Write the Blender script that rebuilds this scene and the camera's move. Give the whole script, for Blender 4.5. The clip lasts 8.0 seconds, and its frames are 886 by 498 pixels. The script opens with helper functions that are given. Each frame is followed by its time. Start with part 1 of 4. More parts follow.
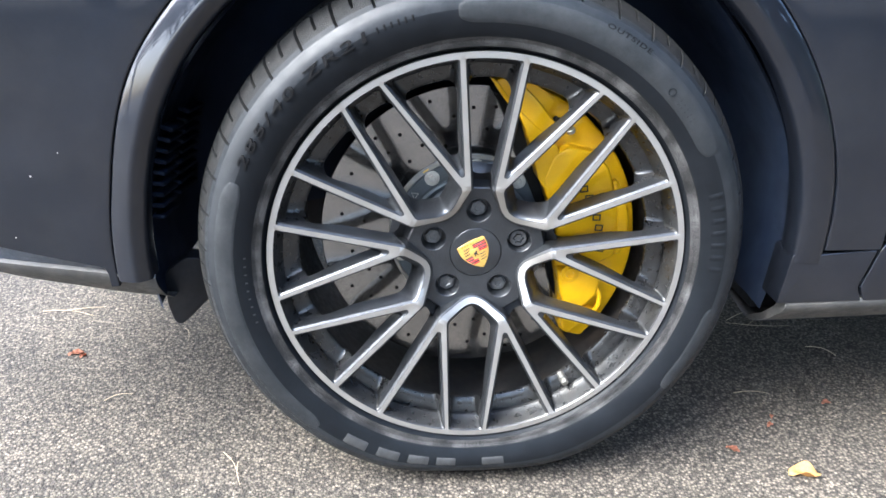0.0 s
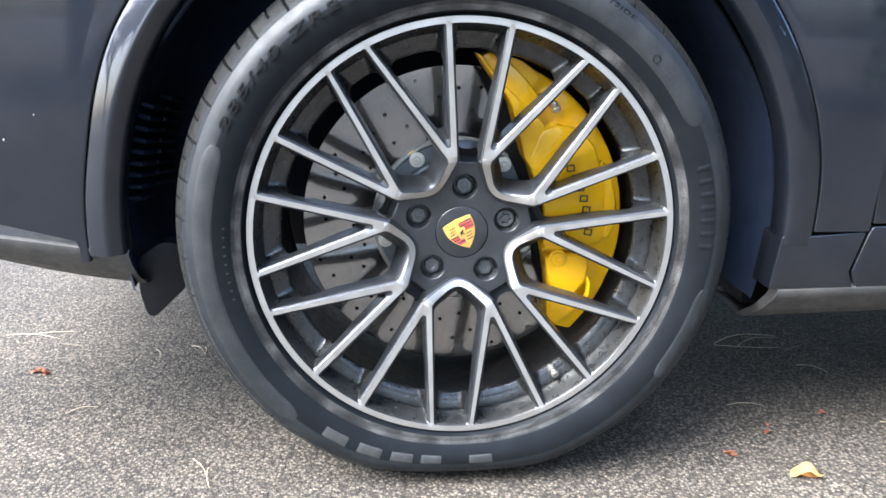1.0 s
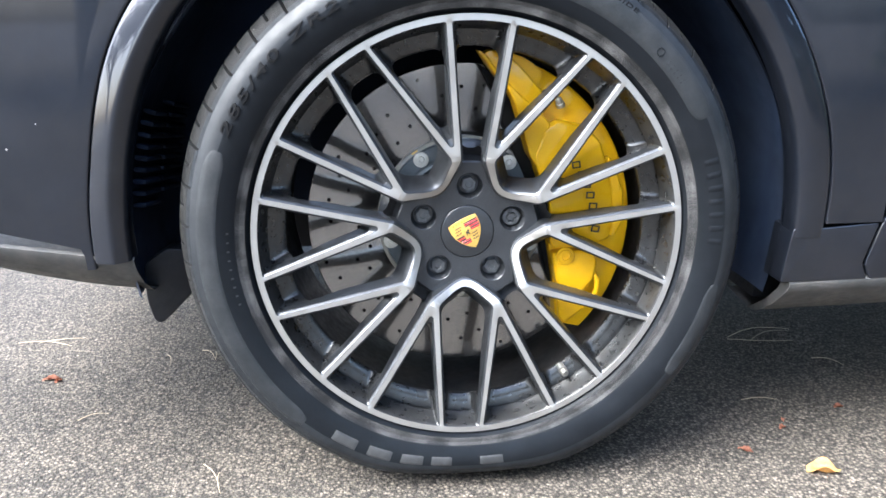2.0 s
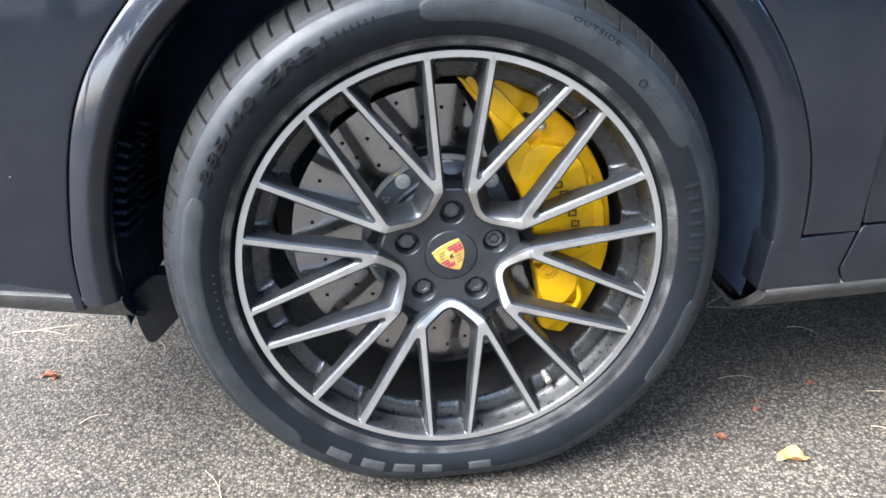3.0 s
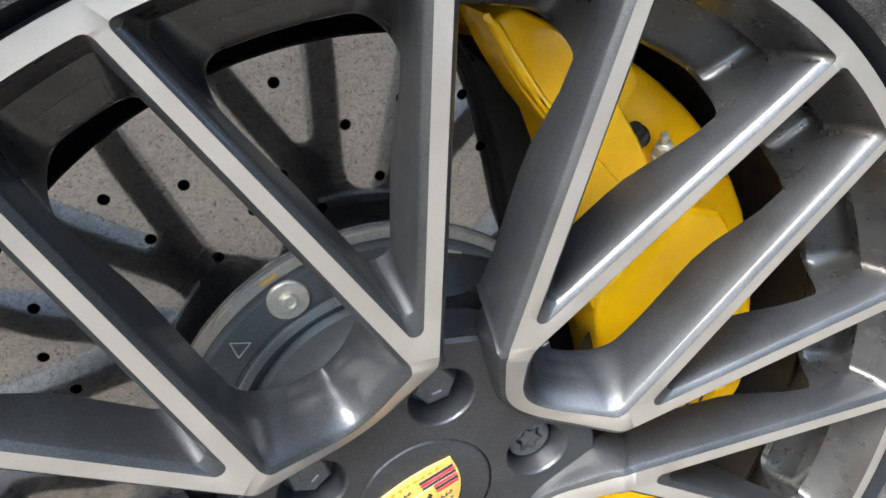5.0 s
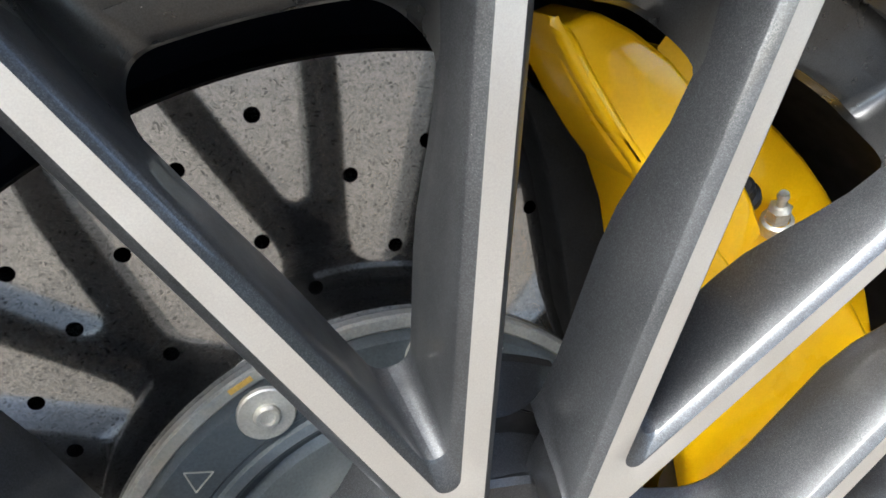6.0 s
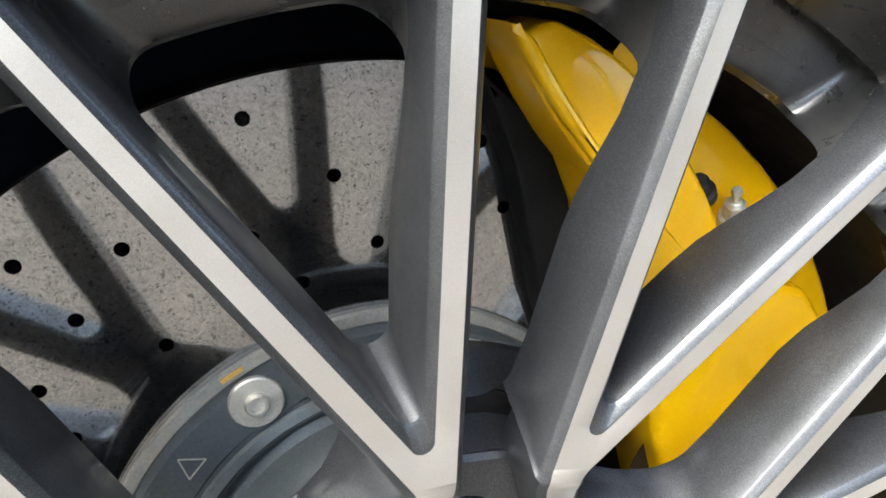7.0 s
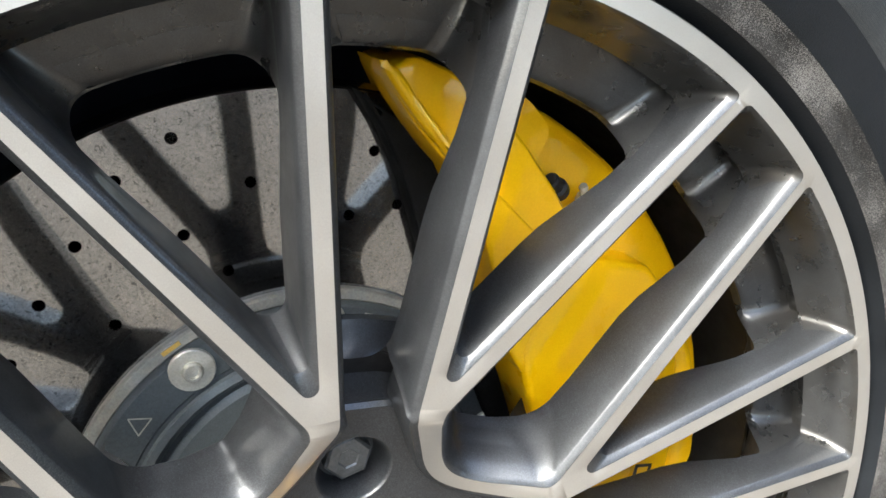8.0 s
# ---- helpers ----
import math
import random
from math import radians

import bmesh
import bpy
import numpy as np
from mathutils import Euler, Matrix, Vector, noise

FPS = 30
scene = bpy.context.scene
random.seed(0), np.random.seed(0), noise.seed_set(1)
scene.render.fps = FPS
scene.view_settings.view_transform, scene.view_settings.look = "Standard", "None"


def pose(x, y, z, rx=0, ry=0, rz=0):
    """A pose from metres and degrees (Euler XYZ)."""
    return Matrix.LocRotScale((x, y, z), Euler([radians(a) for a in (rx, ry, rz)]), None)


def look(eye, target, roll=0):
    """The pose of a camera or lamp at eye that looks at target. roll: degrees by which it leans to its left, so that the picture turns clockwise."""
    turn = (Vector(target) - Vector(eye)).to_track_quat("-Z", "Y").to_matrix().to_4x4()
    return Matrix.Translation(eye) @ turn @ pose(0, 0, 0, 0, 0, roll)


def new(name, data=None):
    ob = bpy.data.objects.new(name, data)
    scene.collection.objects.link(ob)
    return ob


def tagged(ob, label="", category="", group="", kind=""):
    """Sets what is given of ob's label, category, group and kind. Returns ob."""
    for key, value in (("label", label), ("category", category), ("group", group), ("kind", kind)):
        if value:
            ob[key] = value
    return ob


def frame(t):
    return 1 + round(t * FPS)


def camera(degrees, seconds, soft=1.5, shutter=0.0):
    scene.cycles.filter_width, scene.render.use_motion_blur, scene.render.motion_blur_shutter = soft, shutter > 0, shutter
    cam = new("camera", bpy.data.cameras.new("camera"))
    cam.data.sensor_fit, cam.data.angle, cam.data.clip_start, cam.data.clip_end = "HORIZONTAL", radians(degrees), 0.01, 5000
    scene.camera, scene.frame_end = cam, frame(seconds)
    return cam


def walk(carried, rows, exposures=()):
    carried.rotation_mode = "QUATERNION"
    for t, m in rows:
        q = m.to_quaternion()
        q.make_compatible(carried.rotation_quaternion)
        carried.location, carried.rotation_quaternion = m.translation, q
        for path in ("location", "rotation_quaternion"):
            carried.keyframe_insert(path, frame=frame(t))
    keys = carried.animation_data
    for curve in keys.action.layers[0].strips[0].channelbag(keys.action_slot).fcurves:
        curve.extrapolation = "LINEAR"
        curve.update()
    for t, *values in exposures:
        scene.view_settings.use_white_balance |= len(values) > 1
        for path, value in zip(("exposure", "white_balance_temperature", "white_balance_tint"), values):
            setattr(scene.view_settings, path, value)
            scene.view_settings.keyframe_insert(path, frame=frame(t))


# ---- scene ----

from mathutils.geometry import delaunay_2d_cdt

# ---------------------------------------------------------------- camera
cam = camera(60.4, 8.0, soft=1.6)
ROWS = [
    (0, -0.1268, -0.9550, 0.8165, 66.42, -1.00, -4.14),
    (0.2, -0.1132, -0.9607, 0.7407, 68.11, -1.07, -3.75),
    (0.5, -0.1337, -0.9722, 0.6683, 71.68, -1.42, -5.16),
    (1, -0.1371, -0.9840, 0.6510, 73.71, -1.49, -5.77),
    (1.5, -0.1377, -0.9828, 0.6498, 73.90, -1.07, -5.82),
    (2.8, -0.1035, -0.9378, 0.7110, 68.40, 1.31, -4.66),
    (3, -0.1157, -0.9234, 0.8277, 65.46, 1.12, -6.69),
    (3.2, -0.1078, -0.9090, 0.9312, 62.66, 0.77, -7.58),
    (3.5, -0.1399, -0.8194, 0.9501, 62.34, 0.32, -11.05),
    (3.8, -0.1463, -0.6353, 0.8868, 60.72, -1.07, -14.59),
    (4, -0.1561, -0.5184, 0.8237, 61.23, -2.03, -17.12),
    (4.2, -0.1709, -0.4297, 0.7735, 61.55, -2.82, -19.04),
    (5.3, -0.1079, -0.1958, 0.6532, 64.74, -4.82, -21.23),
    (5.5, -0.1053, -0.1725, 0.6432, 65.90, -4.95, -20.93),
    (6, -0.0955, -0.1408, 0.6337, 68.36, -5.27, -20.12),
    (6.5, -0.0945, -0.1452, 0.6230, 70.01, -4.98, -19.84),
    (7, -0.0978, -0.1659, 0.6263, 71.15, -4.80, -20.84),
    (7.5, -0.0867, -0.2057, 0.6352, 71.49, -4.39, -21.55),
    (8, -0.0874, -0.2394, 0.6482, 70.97, -3.95, -22.89),
]
walk(cam, [(t, pose(x, y, z, rx, ry, rz)) for t, x, y, z, rx, ry, rz in ROWS],
     exposures=[(0.0, 3.66, 5600, 6), (3.0, 3.66, 5600, 6), (3.5, 3.86, 5450, 8), (4.2, 3.76, 6050, 5), (5.3, 3.84, 6050, 4), (6.5, 4.15, 6100, 4), (8.0, 3.88, 6250, 3)])

# ---------------------------------------------------------------- light
SUN_ELEV, SUN_AZ = 48.0, -114.0      # hazy sun on the camera's side, turned from +y towards +x
world = bpy.data.worlds.new("sky")
scene.world = world
world.use_nodes = True
wn, wl = world.node_tree.nodes, world.node_tree.links
sky = wn.new("ShaderNodeTexSky")
sky.sky_type = "NISHITA"
sky.sun_disc = False
sky.sun_elevation = radians(SUN_ELEV)
sky.sun_rotation = radians(SUN_AZ)
sky.air_density = 0.85
sky.dust_density = 5.0
wl.new(sky.outputs["Color"], wn["Background"].inputs["Color"])
wn["Background"].inputs["Strength"].default_value = 0.108
lamp = bpy.data.lights.new("sun", "SUN")
lamp.energy, lamp.angle, lamp.color = 1.05, radians(42.0), (1.0, 0.95, 0.88)
sun = new("sun", lamp)
_e, _a = radians(SUN_ELEV), radians(SUN_AZ)
sun.matrix_world = look((8 * math.sin(_a) * math.cos(_e), 8 * math.cos(_a) * math.cos(_e), 8 * math.sin(_e)), (0, 0, 0))


# ---------------------------------------------------------------- materials
def material(name, color, rough=0.5, metal=0.0, vary=0.12, scale=40.0, fine=900.0, bump=0.0, bump_scale=600.0,
             coat=0.0, dirt=None, dirt_amount=0.0, dirt_scale=25.0, rough_vary=0.1, spec=0.5, random_vary=0.0, chips=0.0, chip_scale=26.0, flakes=0.0, coat_rough=0.04):
    m = bpy.data.materials.new(name)
    m.use_nodes = True
    n, l = m.node_tree.nodes, m.node_tree.links
    b = n["Principled BSDF"]
    b.inputs["Metallic"].default_value = metal
    b.inputs["Coat Weight"].default_value = coat
    b.inputs["Coat Roughness"].default_value = coat_rough
    b.inputs["Specular IOR Level"].default_value = spec
    co = n.new("ShaderNodeTexCoord").outputs["Object"]

    def noise_tex(sc, detail=4.0, rough_=0.55):
        t = n.new("ShaderNodeTexNoise")
        t.inputs["Scale"].default_value = sc
        t.inputs["Detail"].default_value = detail
        t.inputs["Roughness"].default_value = rough_
        l.new(co, t.inputs["Vector"])
        return t.outputs["Fac"]

    def mapped(v, a, b_, c, d):
        r = n.new("ShaderNodeMapRange")
        for i, x in zip((1, 2, 3, 4), (a, b_, c, d)):
            r.inputs[i].default_value = x
        l.new(v, r.inputs[0])
        return r.outputs[0]

    def mathn(op, a, b_):
        q = n.new("ShaderNodeMath")
        q.operation = op
        for i, v in ((0, a), (1, b_)):
            if isinstance(v, (int, float)):
                q.inputs[i].default_value = v
            else:
                l.new(v, q.inputs[i])
        return q.outputs[0]

    big, small = noise_tex(scale), noise_tex(fine, 2.0)
    k = mathn("MULTIPLY", mapped(big, 0.3, 0.7, 1 - vary, 1 + vary), mapped(small, 0.3, 0.7, 1 - vary, 1 + vary))
    if flakes:
        # metal flakes in the lacquer
        grain = n.new("ShaderNodeTexVoronoi")
        grain.inputs["Scale"].default_value = 3400.0
        l.new(co, grain.inputs["Vector"])
        glint = n.new("ShaderNodeSeparateColor")
        l.new(grain.outputs["Color"], glint.inputs[0])
        k = mathn("MULTIPLY", k, mapped(glint.outputs[0], 0.35, 1.0, 1 - flakes, 1 + flakes))
    if random_vary:
        info = n.new("ShaderNodeObjectInfo")
        k = mathn("MULTIPLY", k, mapped(info.outputs["Random"], 0, 1, 1 - random_vary, 1 + random_vary))
    mul = n.new("ShaderNodeVectorMath")
    mul.operation = "SCALE"
    mul.inputs[0].default_value = color
    l.new(k, mul.inputs["Scale"])
    out = mul.outputs[0]
    if dirt:
        mix = n.new("ShaderNodeMix")
        mix.data_type = "RGBA"
        l.new(mathn("MULTIPLY", mapped(noise_tex(dirt_scale, 8.0, 0.7), 0.45, 0.7, 0.0, 1.0), dirt_amount), mix.inputs["Factor"])
        l.new(out, mix.inputs["A"])
        mix.inputs["B"].default_value = (*dirt, 1)
        out = mix.outputs["Result"]
    if chips:
        # sparse pale stone chips and dust specks
        cell = n.new("ShaderNodeTexVoronoi")
        cell.inputs["Scale"].default_value = chip_scale
        l.new(co, cell.inputs["Vector"])
        pick = n.new("ShaderNodeSeparateColor")
        l.new(cell.outputs["Color"], pick.inputs[0])
        size = mapped(pick.outputs[0], 0.55, 1.0, 0.0, 0.06)
        spot = mathn("LESS_THAN", cell.outputs["Distance"], size)
        mixc = n.new("ShaderNodeMix")
        mixc.data_type = "RGBA"
        l.new(mathn("MULTIPLY", spot, chips), mixc.inputs["Factor"])
        l.new(out, mixc.inputs["A"])
        mixc.inputs["B"].default_value = (0.6, 0.6, 0.58, 1)
        out = mixc.outputs["Result"]
    l.new(out, b.inputs["Base Color"])
    l.new(mapped(noise_tex(scale * 2.3), 0.3, 0.7, max(0.02, rough - rough_vary), min(1, rough + rough_vary)), b.inputs["Roughness"])
    if bump:
        bp = n.new("ShaderNodeBump")
        bp.inputs["Strength"].default_value = bump
        bp.inputs["Distance"].default_value = 0.001
        l.new(noise_tex(bump_scale, 5.0), bp.inputs["Height"])
        l.new(bp.outputs["Normal"], b.inputs["Normal"])
    return m


PAINT = material("dark_paint", (0.0105, 0.0130, 0.0195), 0.34, 0.5, vary=0.2, scale=6, fine=2500, coat=1.0, dirt=(0.085, 0.082, 0.078), dirt_amount=0.06, dirt_scale=9, rough_vary=0.05, spec=0.2, chips=0.75)
TRIM = material("grey_trim", (0.045, 0.045, 0.044), 0.6, vary=0.15, bump=0.3, bump_scale=1500, dirt=(0.16, 0.14, 0.12), dirt_amount=0.35)
PLASTIC = material("black_plastic", (0.008, 0.0085, 0.0105), 0.5, vary=0.2, bump=0.3, bump_scale=1200, dirt=(0.035, 0.033, 0.031), dirt_amount=0.2, spec=0.3)
LINER = material("felt_liner", (0.012, 0.019, 0.038), 0.6, vary=0.25, scale=9, bump=0.2, bump_scale=900, dirt=(0.018, 0.023, 0.034), spec=0.18, dirt_amount=0.4, dirt_scale=8)
RUBBER = material("tyre_rubber", (0.0062, 0.0072, 0.0088), 0.38, vary=0.15, scale=30, fine=1800, bump=0.15, bump_scale=1500, dirt=(0.030, 0.034, 0.040), dirt_amount=0.08, dirt_scale=14, spec=0.13)
# sky sheen of the tyre's shoulder put into a paler, bluer base, dust patches over it
SHOULDER = material("sheen_shoulder_rubber", (0.0105, 0.0122, 0.0145), 0.45, vary=0.2, scale=40, fine=1800, bump=0.15, bump_scale=1500, dirt=(0.042, 0.044, 0.047), dirt_amount=0.3, dirt_scale=18, spec=0.25)
TREAD = material("tread_rubber", (0.0065, 0.0068, 0.0070), 0.72, vary=0.4, scale=60, bump=1.0, bump_scale=500, dirt=(0.020, 0.0185, 0.0165), spec=0.22, dirt_amount=0.6, dirt_scale=45, chips=0.5, chip_scale=70.0)
PANEL_RUBBER = material("matt_rubber", (0.0125, 0.0142, 0.0160), 0.50, vary=0.15, scale=50, bump=0.35, bump_scale=2600, dirt=(0.05, 0.052, 0.055), dirt_amount=0.3, dirt_scale=20, spec=0.28)
LETTER_RUBBER = material("letter_rubber", (0.016, 0.017, 0.018), 0.6, vary=0.15, bump=0.3, bump_scale=900, dirt=(0.06, 0.06, 0.058), dirt_amount=0.35)
EMBOSSED = material("embossed_rubber", (0.005, 0.005, 0.0055), 0.65, vary=0.1, bump=0.1, spec=0.12)
WHEEL_GREY = material("grey_wheel_lacquer", (0.043, 0.046, 0.051), 0.46, 0.75, vary=0.2, scale=30, fine=2600, coat=0.4, coat_rough=0.08, flakes=0.3, bump=0.06, bump_scale=2600, dirt=(0.08, 0.077, 0.073), dirt_amount=0.07, dirt_scale=12, rough_vary=0.05, chips=0.4, chip_scale=700.0)
RIM_GREY = material("dusty_wheel_lacquer", (0.050, 0.051, 0.052), 0.32, 0.7, coat=0.3, coat_rough=0.1, vary=0.25, scale=45, fine=2500, bump=0.06, bump_scale=2500, dirt=(0.055, 0.044, 0.031), dirt_amount=0.3, dirt_scale=24, chips=0.6, chip_scale=260.0)
MACHINED = material("machined_aluminium", (0.405, 0.394, 0.377), 0.40, 0.85, vary=0.06, scale=20, fine=2500, coat=0.3, rough_vary=0.06)
BARREL = material("dusty_barrel", (0.015, 0.0145, 0.0145), 0.5, 0.3, vary=0.25, dirt=(0.062, 0.046, 0.030), dirt_amount=0.5, dirt_scale=18)
BACK = material("dark_wheel_back", (0.009, 0.009, 0.010), 0.6, 0.2, vary=0.25, dirt=(0.022, 0.017, 0.012), dirt_amount=0.4, dirt_scale=20)
BOLT = material("bolt_steel", (0.09, 0.095, 0.10), 0.4, 0.7, vary=0.2, scale=120, dirt=(0.2, 0.2, 0.2), dirt_amount=0.3, dirt_scale=150)
STEEL = material("bright_steel", (0.50, 0.49, 0.45), 0.45, 0.7, vary=0.12, scale=150, dirt=(0.40, 0.34, 0.2), dirt_amount=0.35, dirt_scale=90)
HAT = material("brake_hat_alloy", (0.078, 0.091, 0.100), 0.42, 0.5, vary=0.15, scale=40, dirt=(0.12, 0.12, 0.115), dirt_amount=0.3, dirt_scale=35)
HAT_RIM = material("dusty_hat_rim", (0.20, 0.197, 0.182), 0.5, 0.5, vary=0.15, scale=60, dirt=(0.36, 0.28, 0.16), dirt_amount=0.35, dirt_scale=40)
YELLOW = material("yellow_caliper_lacquer", (0.66, 0.362, 0.001), 0.34, vary=0.04, scale=18, coat=0.4, dirt=(0.55, 0.30, 0.01), dirt_amount=0.1, dirt_scale=25, spec=0.12)
PAD_BLACK = material("pad_black", (0.007, 0.007, 0.007), 0.8, vary=0.3, bump=0.3, bump_scale=700, spec=0.12)
BLACK = material("black_print", (0.012, 0.012, 0.012), 0.5)
GOLD = material("gold_enamel", (0.56, 0.35, 0.075), 0.35, 0.4, vary=0.12, scale=150, coat=0.6)
RED = material("red_enamel", (0.42, 0.02, 0.03), 0.3, vary=0.08, coat=0.6)
LETTER_GOLD = material("dark_gold_print", (0.40, 0.22, 0.02), 0.4, 0.3, vary=0.1)
LEAF_YELLOW = material("dry_leaf", (0.62, 0.38, 0.13), 0.65, vary=0.25, scale=90, bump=0.5, bump_scale=500, dirt=(0.3, 0.16, 0.06), dirt_amount=0.5, dirt_scale=60)
LEAF_RED = material("brown_leaf_scrap", (0.26, 0.10, 0.055), 0.8, vary=0.3, scale=200, random_vary=0.3)
STRAW = material("dry_straw", (0.34, 0.28, 0.18), 0.7, vary=0.2, random_vary=0.25)
BARK = material("bark", (0.12, 0.09, 0.065), 0.9, vary=0.3, scale=8, fine=60, bump=1.0, bump_scale=30)
FOLIAGE = material("foliage", (0.034, 0.058, 0.018), 0.6, vary=0.35, scale=0.8, fine=6)


def asphalt_material():
    m = bpy.data.materials.new("asphalt")
    m.use_nodes = True
    n, l = m.node_tree.nodes, m.node_tree.links
    b = n["Principled BSDF"]
    co = n.new("ShaderNodeTexCoord").outputs["Object"]
    v = n.new("ShaderNodeTexVoronoi")
    v.inputs["Scale"].default_value = 205
    l.new(co, v.inputs["Vector"])
    v2 = n.new("ShaderNodeTexVoronoi")
    v2.inputs["Scale"].default_value = 340
    l.new(co, v2.inputs["Vector"])
    sep = n.new("ShaderNodeSeparateColor")
    l.new(v.outputs["Color"], sep.inputs[0])
    ramp = n.new("ShaderNodeValToRGB")
    e = ramp.color_ramp.elements
    e[0].position, e[0].color = 0.0, (0.037, 0.032, 0.027, 1)
    e[1].position, e[1].color = 1.0, (0.189, 0.163, 0.127, 1)
    for p, c in ((0.35, (0.088, 0.075, 0.059, 1)), (0.7, (0.119, 0.103, 0.081, 1)), (0.9, (0.143, 0.122, 0.096, 1))):
        x = e.new(p)
        x.color = c
    l.new(sep.outputs[0], ramp.inputs[0])
    # dark bitumen between the chips
    gap = n.new("ShaderNodeMapRange")
    for i, x in zip((1, 2, 3, 4), (0.22, 0.65, 1.05, 0.30)):
        gap.inputs[i].default_value = x
    l.new(v.outputs["Distance"], gap.inputs[0])
    big = n.new("ShaderNodeTexNoise")
    big.inputs["Scale"].default_value = 3.0
    big.inputs["Detail"].default_value = 6
    l.new(co, big.inputs["Vector"])
    bm_ = n.new("ShaderNodeMapRange")
    for i, x in zip((1, 2, 3, 4), (0.3, 0.7, 0.8, 1.25)):
        bm_.inputs[i].default_value = x
    l.new(big.outputs["Fac"], bm_.inputs[0])
    mu = n.new("ShaderNodeMath")
    mu.operation = "MULTIPLY"
    l.new(gap.outputs[0], mu.inputs[0])
    l.new(bm_.outputs[0], mu.inputs[1])
    sc = n.new("ShaderNodeVectorMath")
    sc.operation = "SCALE"
    l.new(ramp.outputs[0], sc.inputs[0])
    l.new(mu.outputs[0], sc.inputs["Scale"])
    l.new(sc.outputs[0], b.inputs["Base Color"])
    b.inputs["Roughness"].default_value = 0.85
    b.inputs["Specular IOR Level"].default_value = 0.3
    ad = n.new("ShaderNodeMath")
    ad.operation = "ADD"
    l.new(v.outputs["Distance"], ad.inputs[0])
    l.new(v2.outputs["Distance"], ad.inputs[1])
    bp = n.new("ShaderNodeBump")
    bp.invert = True
    bp.inputs["Strength"].default_value = 0.65
    bp.inputs["Distance"].default_value = 0.0022
    l.new(ad.outputs[0], bp.inputs["Height"])
    l.new(bp.outputs["Normal"], b.inputs["Normal"])
    return m


def disc_material():
    """Carbon-ceramic friction ring: grey with short dark and light fibre flecks."""
    m = bpy.data.materials.new("carbon_ceramic")
    m.use_nodes = True
    n, l = m.node_tree.nodes, m.node_tree.links
    b = n["Principled BSDF"]
    co = n.new("ShaderNodeTexCoord").outputs["Object"]
    wv = n.new("ShaderNodeTexNoise")
    wv.inputs["Scale"].default_value = 160
    l.new(co, wv.inputs["Vector"])
    mixv = n.new("ShaderNodeVectorMath")
    mixv.operation = "MULTIPLY_ADD"
    mixv.inputs[1].default_value = (0.006, 0.006, 0.006)
    l.new(wv.outputs["Color"], mixv.inputs[0])
    l.new(co, mixv.inputs[2])
    v = n.new("ShaderNodeTexVoronoi")
    v.inputs["Scale"].default_value = 1300
    l.new(mixv.outputs[0], v.inputs["Vector"])
    sep = n.new("ShaderNodeSeparateColor")
    l.new(v.outputs["Color"], sep.inputs[0])
    ramp = n.new("ShaderNodeValToRGB")
    e = ramp.color_ramp.elements
    e[0].position, e[0].color = 0.0, (0.12, 0.121, 0.123, 1)
    e[1].position, e[1].color = 0.10, (0.265, 0.266, 0.267, 1)
    x = e.new(1.0)
    x.color = (0.39, 0.391, 0.392, 1)
    l.new(sep.outputs[0], ramp.inputs[0])
    l.new(ramp.outputs[0], b.inputs["Base Color"])
    b.inputs["Metallic"].default_value = 0.985
    rr = n.new("ShaderNodeMapRange")
    for i, q in zip((1, 2, 3, 4), (0.0, 1.0, 0.04, 0.10)):
        rr.inputs[i].default_value = q
    l.new(sep.outputs[1], rr.inputs[0])
    l.new(rr.outputs[0], b.inputs["Roughness"])
    bp = n.new("ShaderNodeBump")
    bp.inputs["Strength"].default_value = 0.08
    bp.inputs["Distance"].default_value = 0.0004
    l.new(sep.outputs[2], bp.inputs["Height"])
    l.new(bp.outputs["Normal"], b.inputs["Normal"])
    return m


def bead_material():
    """Dark rubber beside the rim with pale dust specks and scuffs."""
    m = material("scuffed_rubber", (0.0095, 0.0094, 0.0096), 0.5, vary=0.25, scale=60, bump=0.3, bump_scale=1200, spec=0.2)
    n, l = m.node_tree.nodes, m.node_tree.links
    b = n["Principled BSDF"]
    co = n.new("ShaderNodeTexCoord").outputs["Object"]
    old = b.inputs["Base Color"].links[0].from_socket
    spots = n.new("ShaderNodeTexNoise")
    spots.inputs["Scale"].default_value = 2300
    spots.inputs["Detail"].default_value = 3
    areas = n.new("ShaderNodeTexNoise")
    areas.inputs["Scale"].default_value = 28
    areas.inputs["Detail"].default_value = 5
    l.new(co, spots.inputs["Vector"])
    l.new(co, areas.inputs["Vector"])
    add = n.new("ShaderNodeMath")
    add.operation = "MULTIPLY_ADD"
    add.inputs[1].default_value = 0.6
    l.new(areas.outputs["Fac"], add.inputs[0])
    l.new(spots.outputs["Fac"], add.inputs[2])
    cut = n.new("ShaderNodeMapRange")
    for i, x in zip((1, 2, 3, 4), (0.80, 1.0, 0.0, 0.6)):
        cut.inputs[i].default_value = x
    l.new(add.outputs[0], cut.inputs[0])
    mix = n.new("ShaderNodeMix")
    mix.data_type = "RGBA"
    l.new(cut.outputs[0], mix.inputs["Factor"])
    l.new(old, mix.inputs["A"])
    mix.inputs["B"].default_value = (0.17, 0.165, 0.16, 1)
    l.new(mix.outputs["Result"], b.inputs["Base Color"])
    return m


